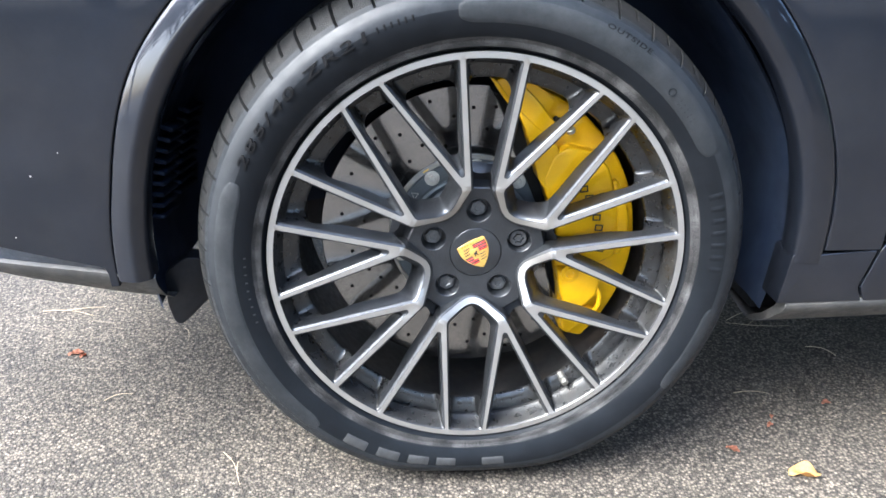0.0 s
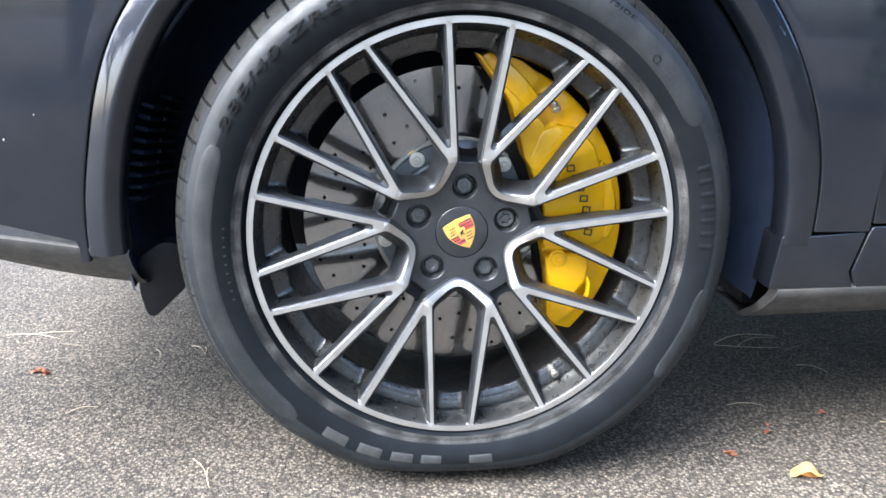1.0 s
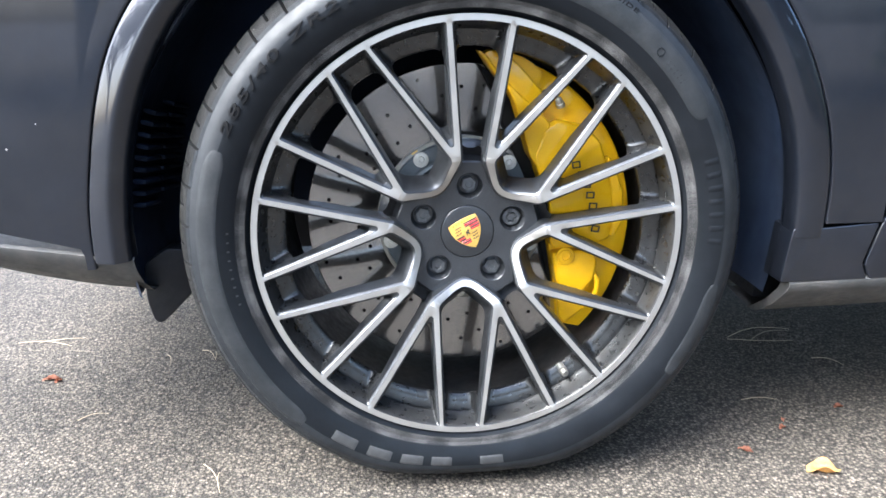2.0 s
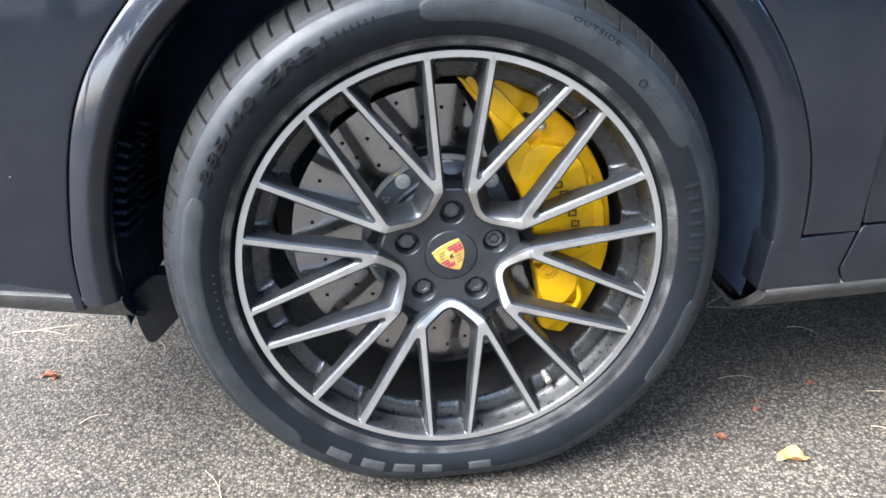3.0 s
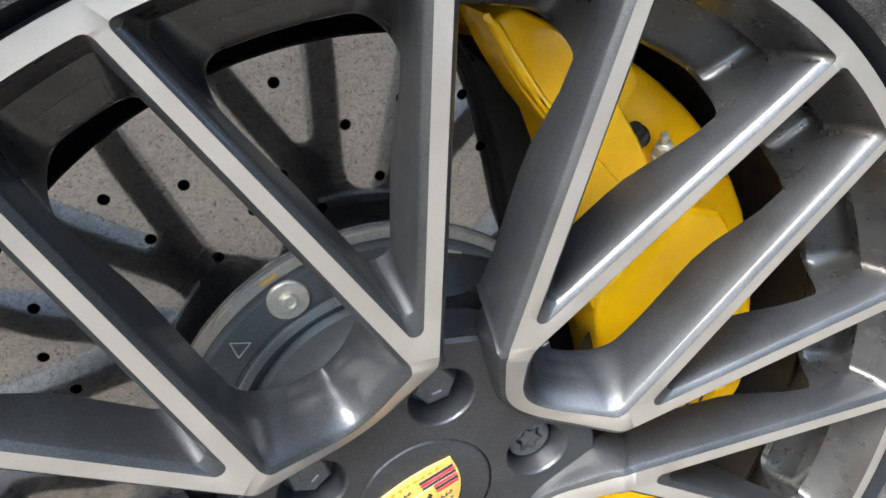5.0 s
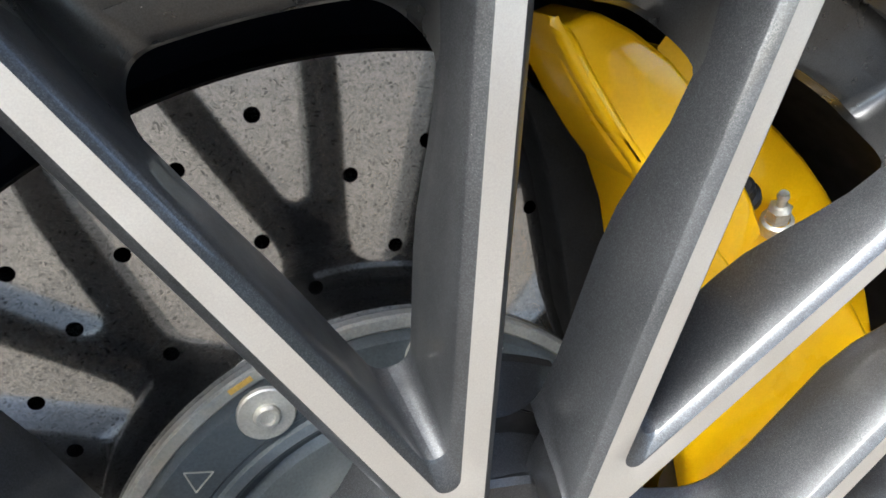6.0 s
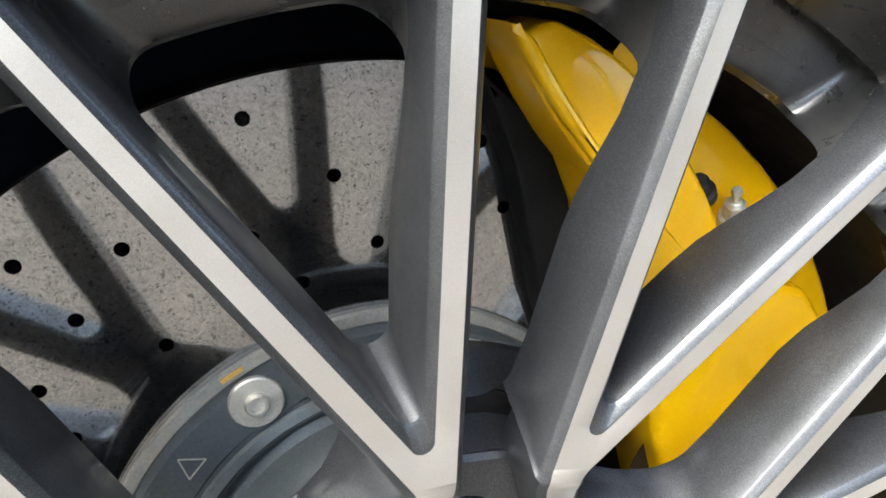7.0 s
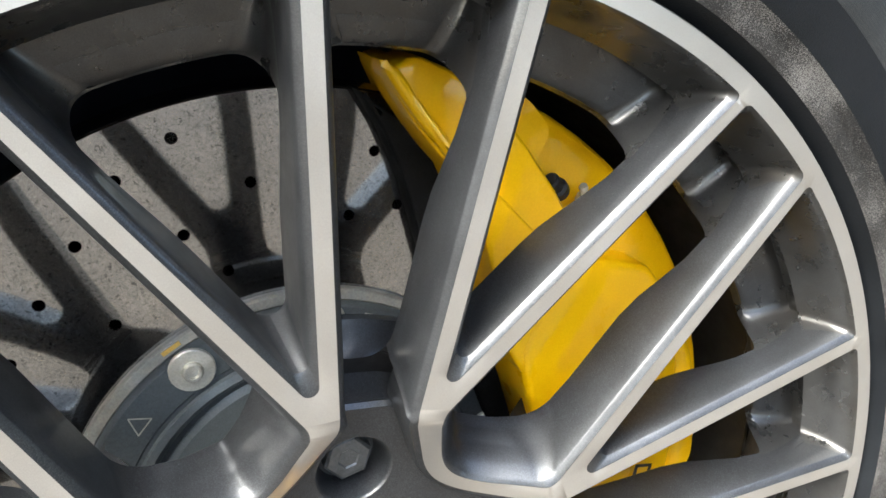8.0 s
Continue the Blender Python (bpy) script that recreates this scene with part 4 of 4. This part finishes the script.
# crossover pipe
bm = bmesh.new()
pts = [Vector((0.190, 0.070, H - 0.070)), Vector((0.197, 0.066, H - 0.085)), Vector((0.198, 0.068, H - 0.103)), Vector((0.190, 0.074, H - 0.122)), Vector((0.176, 0.080, H - 0.136))]
rings = []
for i, p in enumerate(pts):
    d = (pts[min(i + 1, len(pts) - 1)] - pts[max(i - 1, 0)]).normalized()
    s1 = d.cross(Vector((0, 1, 0))).normalized()
    s2 = d.cross(s1)
    rings.append([tuple(p + (s1 * math.cos(2 * math.pi * k / 10) + s2 * math.sin(2 * math.pi * k / 10)) * 0.0042) for k in range(10)])
strip(bm, rings)
part("fluid_pipe", bm, YELLOW, caliper, "yellow painted fluid pipe", 60)
# bleed screws
for (x, z, y, tilt, mat, cap) in ((0.1318, 0.1712, 0.0750, 30, STEEL, False), (0.1135, 0.183, 0.076, 20, PLASTIC, True)):
    bm = bmesh.new()
    if cap:
        spin(bm, [(0.0001, -0.009), (0.0032, -0.009), (0.0042, -0.0075), (0.0042, 0.0), (0.0058, 0.001), (0.0058, 0.006), (0.0001, 0.007)], 16)
    else:
        spin(bm, [(0.0001, -0.024), (0.0026, -0.024), (0.0034, -0.0215), (0.0025, -0.019), (0.0025, -0.0145), (0.0040, -0.014), (0.0056, -0.012)], 16)
        strip(bm, [[(p, yy, q) for p, q in circle(0, 0, 0.0066, 6)] for yy in (-0.012, -0.003)])
        spin(bm, [(0.0001, -0.012), (0.0066, -0.012)], 6)
        spin(bm, [(0.0066, -0.003), (0.0088, -0.002), (0.0088, 0.006)], 16)
    lean = Vector((0, -1, 0)).rotation_difference(Vector((-0.72, -0.50, 0.60) if cap else (-0.42, -0.40, 0.82))).to_matrix().to_4x4() @ Matrix.Scale(1.0 if cap else 0.72, 4)
    bmesh.ops.transform(bm, matrix=Matrix.Translation((x, y, H + z)) @ lean, verts=bm.verts)
    part("bleed_screw", bm, mat, caliper, "black rubber bleed cap" if cap else "bare steel bleed screw")
# maker's name on the caliper as plain black bars
for k in range(7):
    a = 29.5 - 5.2 * k
    r = 0.1785 + 0.0016 * k
    t = radians(a)
    b = bmesh.new()
    u = pose(0, 0, 0, 0, -(8 - 3 * k), 0)
    for dx, dz, sx, sz in ((-0.0050, 0, 0.0021, 0.0098), (0.0050, 0, 0.0021, 0.0098), (0, 0.0040, 0.0121, 0.0019), (0, -0.0040, 0.0121, 0.0019)):
        box(b, dx, 0, dz, sx, 0.0004, sz)
    bmesh.ops.transform(b, matrix=Matrix.Translation((r * math.cos(t), 0.0597, H + r * math.sin(t))) @ u, verts=b.verts)
    part("caliper_mark", b, BLACK, caliper)

# ---------------------------------------------------------------- car body round the wheel


def flare_y(t):
    """Depth of the arch along its run; it leans in towards the lower ends."""
    return 0.010 + 0.006 * step(-math.sin(radians(t)), -0.5, 0.3) + 0.003 * step(20 - t, 0, 20)


def arch_in(t):
    return 0.4630 - 0.014 * step(t, 140, 176)


def arch_out(t):
    return 0.5125 - 0.016 * step(t, 145, 170) - 0.004 * step(-t, -14, 4)


bm = bmesh.new()
rows = []
for i in range(97):
    t = -1.7 + (183.0 + 1.7) * i / 96
    ri, ro, y0 = arch_in(t), arch_out(t), flare_y(t)
    proud = 0.1 + 0.9 * step(t, 5, 50)
    # glossy face that leans outwards, a soft edge, then the lip that turns back into the housing
    prof = [(ro, y0 + 0.016), (ro, y0 + 0.0042), (ro - 0.0008, y0 + 0.0026), (ro - 0.0022, y0 + 0.0016), (ro - 0.0040, y0 + 0.0006), (ro - 0.0060, y0 - 0.0004), (ri + 0.0250, y0 - 0.0068),
            (ri + 0.0215, y0 - 0.0077), (ri + 0.0185, y0 - 0.0075), (ri + 0.0155, y0 - 0.0062), (ri + 0.0050, y0 - 0.0010), (ri + 0.0015, y0 + 0.0030), (ri, y0 + 0.0100), (ri + 0.0005, y0 + 0.030), (ri + 0.006, y0 + 0.050)]
    rows.append([(r * math.cos(radians(t)), y0 + (y - y0) * (proud if y < y0 else 1.0), H + r * math.sin(radians(t))) for r, y in prof])
strip(bm, rows, closed=False)
part("wheel_arch", bm, PAINT, car, "glossy dark painted wheel arch moulding", 50)


def panel_y(x, z):
    """Side surface of the car."""
    y = 0.0115
    y += 1.5 * max(0.0, -x - 0.62) ** 2
    y += 0.5 * max(0.0, z - 0.70) ** 2
    y += 0.010 * step(0.55 - z, 0.0, 0.3)
    return y


def polar_panel(name, a0, a1, inner, outer, label, mat=None, n=64, m=16, edge=0.012):
    b = bmesh.new()
    rows = []
    for i in range(n + 1):
        t = a0 + (a1 - a0) * i / n
        ct, st = math.cos(radians(t)), math.sin(radians(t))
        r0, r1 = inner(t), outer(t)
        row = [(r * ct, panel_y(r * ct, H + r * st) + dy, H + r * st) for r, dy in ((r0, edge), (r0, 0.0020), (r0 + 0.0005, 0.0008), (r0 + 0.0014, 0.0002))]
        for j in range(m + 1):
            r = r0 + 0.0030 + (r1 - r0 - 0.0030) * j / m
            x, z = r * ct, H + r * st
            row.append((x, panel_y(x, z), z))
        row.append((r1 * ct, panel_y(r1 * ct, H + r1 * st) + edge, H + r1 * st))
        rows.append(row)
    strip(b, rows, closed=False)
    return part(name, b, mat or PAINT, car, label, 50)


def to_lines(t, limits):
    """Distance along the direction t to the nearest of the lines (nx, nz, d): nx*x + nz*z = d."""
    ct, st = math.cos(radians(t)), math.sin(radians(t))
    best = 9.0
    for nx, nz, d in limits:
        k = nx * ct + nz * st
        if k > 1e-6:
            best = min(best, d / k)
    return best


TOP_Z = 1.02 - H
# front wing and bumper side, ahead of the arch
polar_panel("bumper_side", 95, 184.0, lambda t: arch_out(t) + 0.0008,
            lambda t: max(arch_out(t) + 0.012, to_lines(t, [(0, 1, TOP_Z), (-1, 0, 0.93), (-0.25, -1, 0.134)])),
            "dark glossy bumper side panel", n=80, m=24)
# wing between arch and door gap
polar_panel("wing", 0.6, 95, lambda t: arch_out(t) + 0.0008,
            lambda t: max(arch_out(t) + 0.004, to_lines(t, [(0, 1, TOP_Z), (1, 0, 0.5945)])), "dark glossy wing panel behind the arch", n=80, m=16)


def sheet_panel(name, pts, label, mat, thick=0.014, fillet=0.004, yfun=None):
    """A flat-sided body panel over an outline in the x-z plane with rounded edges."""
    b = bmesh.new()
    yf = yfun or (lambda x, z: panel_y(x, z))
    poly = [(x, z) for x, z in pts]
    slab(b, rounded(poly, fillet, 3), lambda x, z: yf(x, z), max(yf(x, z) for x, z in poly) + thick, 0.0022)
    return part(name, b, mat, car, label)


sheet_panel("door", [(0.5985, 0.392), (2.0, 0.44), (2.0, 1.02), (1.4, 1.02), (0.5985, 1.02)], "dark glossy front door", PAINT)
sheet_panel("sill_cover", [(0.4555, 0.292), (0.588, 0.294), (0.577, 0.318), (0.592, 0.3800), (0.5060, 0.3735), (0.4635, 0.3735)], "dark painted sill end piece below the arch", PAINT, 0.05)
sheet_panel("sill_panel", [(0.5915, 0.294), (2.0, 0.33), (2.0, 0.436), (0.600, 0.388), (0.5955, 0.377), (0.5805, 0.318)], "dark painted sill panel below the door", PAINT)
# grey lower sill moulding, tucked in under the car
bm = bmesh.new()
rows = []
for x in (0.468, 0.471, 0.48, 0.55, 0.7, 1.0, 2.0):
    k = 0.03 * max(0, x - 0.46)
    e = 0.02 if x < 0.470 else 0.0
    rows.append([(x, y + e, z + k) for y, z in ((0.030, 0.296), (0.0215, 0.290), (0.0215, 0.284), (0.028, 0.274), (0.060, 0.245), (0.095, 0.222), (0.112, 0.214), (0.125, 0.216), (0.20, 0.225))])
strip(bm, rows, closed=False)
part("sill_moulding", bm, TRIM, car, "grey dusty plastic sill moulding", 40)
# lower bumper lip that turns under
bm = bmesh.new()
rows = []
for i in range(25):
    x = -0.447 - 0.48 * i / 24
    zc = 0.3505 + 0.1375 * (-x - 0.447)
    y0 = panel_y(x, zc)
    k = 1 - 0.5 * step(-x, 0.5, 0.9)
    rows.append([(x, y0 + 0.006, zc + 0.004), (x, y0 + 0.0005, zc + 0.001), (x, y0 + 0.0008, zc - 0.003), (x, y0 + 0.010, zc - 0.018 * k), (x, y0 + 0.035, zc - 0.042 * k), (x, y0 + 0.075, zc - 0.066 * k), (x, y0 + 0.14, zc - 0.075 * k), (x, y0 + 0.5, zc - 0.07 * k)])
strip(bm, rows, closed=False)
part("bumper_lip", bm, TRIM, car, "dark grey lower bumper lip", 50)

# wheel housing
bm = bmesh.new()
rows = []
for i in range(73):
    t = -13.8 + 204.8 * i / 72
    r = 0.470 + 0.004 * math.sin(radians(t * 7))
    rows.append([(r * k * math.cos(radians(t)), y, H + r * k * math.sin(radians(t))) for k, y in ((0.985, 0.050), (1.0, 0.060), (1.01, 0.12), (1.01, 0.25), (1.0, 0.36), (0.9, 0.40), (0.6, 0.41), (0.2, 0.41), (0.02, 0.41))])
strip(bm, rows, closed=False)
part("wheel_liner", bm, LINER, car, "dark felt wheel housing liner", 50)
for k in range(9):
    t = 160.5 + 2.1 * k
    for y_, w_ in ((0.165, 0.085), (0.285, 0.120)):
        b = bmesh.new()
        box(b, 0.4640 * math.cos(radians(t)), y_, H + 0.4640 * math.sin(radians(t)), 0.018, w_, 0.0070, 0.0028, pose(0, 0, 0, 0, 180 - t, 0) @ pose(0, 0, 0, -8, 0, 0))
        part("liner_rib", b, LINER, car)
# flap ahead of the wheel
flap = [(-0.462, 0.318), (-0.466, 0.290), (-0.466, 0.258), (-0.4605, 0.226), (-0.452, 0.219), (-0.440, 0.228), (-0.402, 0.266), (-0.396, 0.300), (-0.398, 0.334), (-0.430, 0.340)]
bm = bmesh.new()
slab(bm, rounded(list(reversed(flap)), 0.008, 3)[::-1], lambda x, z: 0.105 + 0.2 * (x + 0.46) + 0.12 * (0.36 - z), 0.150, 0.003)
part("mud_flap", bm, PLASTIC, car, "black plastic flap in front of the tyre")
bm = bmesh.new()
strip(bm, [[(x, y, z) for x, y in ((0.47, 0.12), (3.6, 0.12), (3.6, 1.75), (0.47, 1.75))] for z in (0.235, 0.30)])
bm.faces.new([v for v in bm.verts if v.co.z < 0.24])
part("underbody", bm, PLASTIC, car, "black underbody tray")
bm = bmesh.new()
strip(bm, [[(x, y, z) for x, y in ((-0.66, 0.42), (0.47, 0.42), (0.47, 1.48), (-0.66, 1.48))] for z in (0.25, 0.34)])
bm.faces.new([v for v in bm.verts if v.co.z < 0.26])
part("engine_tray", bm, PLASTIC, car, "black engine undertray")

# closed upper body
SECTION = [(0.46, 0.30), (0.46, 0.93), (0.06, 0.97), (0.045, 1.02), (0.07, 1.06), (0.16, 1.10), (0.42, 1.58), (0.62, 1.66), (1.30, 1.66), (1.50, 1.58), (1.76, 1.10), (1.86, 1.02), (1.90, 0.80), (1.90, 0.40), (1.80, 0.30)]
bm = bmesh.new()
rows = []
for x, zmax, wid in ((-0.90, 0.80, 0.55), (-0.84, 0.92, 0.75), (-0.6, 1.00, 0.90), (0.0, 1.06, 1.0), (0.35, 1.09, 1.0), (1.15, 1.60, 1.0), (1.6, 1.66, 1.0), (2.6, 1.64, 1.0), (3.3, 1.50, 0.97), (3.75, 1.1, 0.92), (3.85, 0.9, 0.9)):
    row = []
    for y, z in SECTION:
        zz = z if z < 0.99 else 0.99 + (z - 0.99) * max(0.02, (zmax - 0.99) / 0.67)
        if zmax < 0.99:
            zz = min(z, zmax - 0.05 + 0.05 * (z / 1.66))
        row.append((x, 0.96 + (y - 0.96) * wid, zz))
    rows.append(row)
vs = strip(bm, rows)
bm.faces.new(vs[0])
bm.faces.new(vs[-1])
part("body_shell", bm, PAINT, car, "dark glossy upper body", 25)

# ---------------------------------------------------------------- ground and what lies on it
bm = bmesh.new()
R_ = [0.0, 1.0, 2.5, 6.0, 20.0, 80.0, 400.0, 1500.0]
rings = []
for r in R_[1:]:
    rings.append([(r * math.cos(2 * math.pi * k / 48), r * math.sin(2 * math.pi * k / 48), 0.0) for k in range(48)])
vs = strip(bm, rings)
bm.faces.new(vs[0])
ground = mesh_object("ground", bm, ASPHALT, 0)
tagged(ground, "grey weathered asphalt with worn light chippings", "asphalt", kind="structure")


def leaf_thing(name, x, y, length, width, turn, mat, label, curl=0.012, lobes=0.0):
    b = bmesh.new()
    n, m = 14, 6
    rows = []
    for i in range(n + 1):
        u = i / n
        w = width * (math.sin(math.pi * min(1, u * 0.94 + 0.03)) ** 0.7) * (1 + lobes * math.sin(u * 21))
        row = []
        for j in range(m + 1):
            v = j / m * 2 - 1
            row.append(((u - 0.5) * length, v * w / 2, 0.003 + curl * (v * v) * math.sin(math.pi * u) + 0.25 * curl * math.sin(u * 9 + 2 * v) + curl * 0.3))
        rows.append(row)
    top = strip(b, rows, closed=False)
    bmesh.ops.solidify(b, geom=b.faces, thickness=0.0004)
    zmin = min(v.co.z for v in b.verts)
    bmesh.ops.transform(b, matrix=Matrix.Translation((x, y, 0.0005 - zmin)) @ pose(0, 0, 0, 0, 0, turn), verts=b.verts)
    ob = mesh_object(name, b, mat, 60)
    return tagged(ob, label, "leaf")


def needle_thing(x, y, length, turn, bow, label, r=0.0008):
    b = bmesh.new()
    rings = []
    for i in range(9):
        u = i / 8
        p = Vector(((u - 0.5) * length, bow * math.sin(math.pi * u), 0.0012 + 0.004 * math.sin(math.pi * u) + 0.0003))
        rings.append([tuple(p + Vector((0, math.cos(k * math.pi / 3), math.sin(k * math.pi / 3))) * r * (1 - 0.5 * u)) for k in range(6)])
    strip(b, rings)
    bmesh.ops.transform(b, matrix=Matrix.Translation((x, y, 0.0)) @ pose(0, 0, 0, 0, 0, turn), verts=b.verts)
    return tagged(mesh_object("dry_needle", b, STRAW, 60), label, "twig", group="dry needles on the asphalt")


leaf_thing("fallen_leaf", 0.540, -0.020, 0.050, 0.030, -8, LEAF_YELLOW, "curled yellow-brown fallen leaf lying on the asphalt")
for x, y, s, a in ((-0.752, 0.41, 0.030, 20), (-0.735, 0.40, 0.018, 70), (0.451, 0.048, 0.024, 140), (0.546, 0.111, 0.016, 30), (0.683, 0.172, 0.020, 10), (0.56, 0.135, 0.012, 60)):
    tagged(leaf_thing("leaf_scrap", x, y, s, s * 0.55, a, LEAF_RED, "small reddish-brown scrap of leaf on the asphalt", 0.004, 0.2), group="leaf scraps on the asphalt")
for x, y, ln, a, bow in ((-0.83, 0.58, 0.12, -12, 0.006), (-0.80, 0.60, 0.09, 10, -0.004), (-0.382, 0.05, 0.075, -62, 0.004), (-0.366, 0.03, 0.055, -78, -0.003), (0.704, 0.505, 0.16, 12, 0.02), (0.69, 0.47, 0.14, -8, -0.015),
                         (0.72, 0.49, 0.12, 24, 0.012), (0.555, 0.209, 0.065, -4, 0.001), (-0.55, 0.479, 0.05, -70, 0.004), (-0.476, 0.50, 0.05, -50, 0.005), (-0.46, 0.49, 0.04, -80, 0.003), (0.77, 0.351, 0.06, -40, 0.008),
                         (0.73, 0.02, 0.05, -55, 0.006), (-0.62, 0.25, 0.05, 25, 0.004), (-0.25, -0.12, 0.03, 60, 0.002), (0.80, 0.12, 0.07, -25, 0.003)):
    needle_thing(x, y, ln, a, bow, "thin pale dry pine needle lying on the asphalt")


# ---------------------------------------------------------------- trees that the paint mirrors
def tree(x, y, height, spread, seed):
    rnd = random.Random(seed)
    root = new("tree")
    tagged(root, "tall leafy tree beside the parking place", "tree", group="trees along the street")
    root.location = (x, y, 0)
    b = bmesh.new()

    def limb(p0, p1, r0, r1):
        d = (p1 - p0).normalized()
        s1 = d.cross(Vector((0.3, 0.9, 0.1))).normalized()
        s2 = d.cross(s1)
        rows = []
        for k in range(5):
            u = k / 4
            c = p0.lerp(p1, u) + Vector((rnd.uniform(-1, 1), rnd.uniform(-1, 1), 0)) * r0 * 0.35 * (0 < k < 4)
            r = r0 + (r1 - r0) * u
            rows.append([tuple(c + (s1 * math.cos(2 * math.pi * q / 9) + s2 * math.sin(2 * math.pi * q / 9)) * r) for q in range(9)])
        strip(b, rows)
    top = Vector((0.2, 0.1, height * 0.75))
    limb(Vector((0, 0, -0.05)), top, height * 0.03, height * 0.01)
    tips = [top]
    for k in range(11):
        u = rnd.uniform(0.3, 0.75)
        a = rnd.uniform(0, 6.28)
        p0 = top * (u / 0.75 * 0.75)
        p1 = Vector((math.cos(a) * spread * rnd.uniform(0.4, 0.85), math.sin(a) * spread * rnd.uniform(0.4, 0.85), height * (u * 0.8 + rnd.uniform(0.2, 0.36))))
        limb(p0, p1, height * 0.012, height * 0.004)
        tips.append(p1)
    part("trunk", b, BARK, root, "grey-brown trunk and limbs", 60)
    verts, faces = [], []
    for tip in tips:
        for c in range(12):
            o = tip + Vector((rnd.gauss(0, 1), rnd.gauss(0, 1), rnd.gauss(0, 0.7))) * spread * 0.22
            for q in range(36):
                p = o + Vector((rnd.gauss(0, 1), rnd.gauss(0, 1), rnd.gauss(0, 0.8))) * 0.28
                s = rnd.uniform(0.08, 0.16)
                d = Vector((rnd.uniform(-1, 1), rnd.uniform(-1, 1), rnd.uniform(-0.6, 0.6))).normalized()
                w = d.cross(Vector((rnd.uniform(-1, 1), rnd.uniform(-1, 1), 1))).normalized()
                k = len(verts)
                verts += [tuple(p - d * s), tuple(p + w * s * 0.55), tuple(p + d * s), tuple(p - w * s * 0.55)]
                faces.append((k, k + 1, k + 2, k + 3))
    me = bpy.data.meshes.new("crown")
    me.from_pydata(verts, [], faces)
    me.materials.append(FOLIAGE)
    crown = new("crown", me)
    crown.parent = root
    return root


for k, (x, y, h, sp) in enumerate(((-7.4, -9.0, 7.0, 2.7), (-3.3, -8.2, 5.8, 2.2), (2.6, -7.6, 6.4, 2.5), (6.8, -6.6, 6.4, 2.6), (-12.0, -7.5, 6.5, 2.6), (11.5, -7.0, 7.5, 2.8), (5.8, -3.9, 6.4, 2.6), (8.6, -4.4, 6.4, 2.5))):
    tree(x, y, h, sp, 11 + k)


def hedge(x0, x1, y, height, depth, seed, turn=0.0):
    """Clipped hedge of small dark leaves, unseen, added to darken what the paint mirrors."""
    rnd = random.Random(seed)
    verts, faces = [], []
    for k in range(16000):
        face = rnd.random()
        x, z = rnd.uniform(x0, x1), rnd.uniform(0.02, height)
        wave = 0.12 * math.sin(x * 1.7) + 0.08 * math.sin(x * 4.1 + 1)
        p = Vector((x, y + wave + (depth if face < 0.7 else rnd.uniform(0, depth)) + rnd.gauss(0, 0.05), z if face < 0.7 else height + wave + rnd.gauss(0, 0.06)))
        s_ = rnd.uniform(0.05, 0.12)
        d = Vector((rnd.uniform(-1, 1), rnd.uniform(-0.5, 0.5), rnd.uniform(-1, 1))).normalized()
        w = d.cross(Vector((rnd.uniform(-0.5, 0.5), 1, rnd.uniform(-0.5, 0.5)))).normalized()
        q = len(verts)
        verts += [tuple(p - d * s_), tuple(p + w * s_ * 0.6), tuple(p + d * s_), tuple(p - w * s_ * 0.6)]
        faces.append((q, q + 1, q + 2, q + 3))
    me = bpy.data.meshes.new("hedge")
    me.from_pydata(verts, [], faces)
    me.materials.append(FOLIAGE)
    ob = new("hedge", me)
    ob.rotation_euler.z = radians(turn)
    return tagged(ob, "dark green leafy hedge, unseen, added to darken what the paint mirrors", "hedge", kind="stuff")


# added out of view on the right, so the door mirrors a dark horizon
hedge(-9.0, 4.5, -7.4, 2.3, 0.7, 7, 90.0)
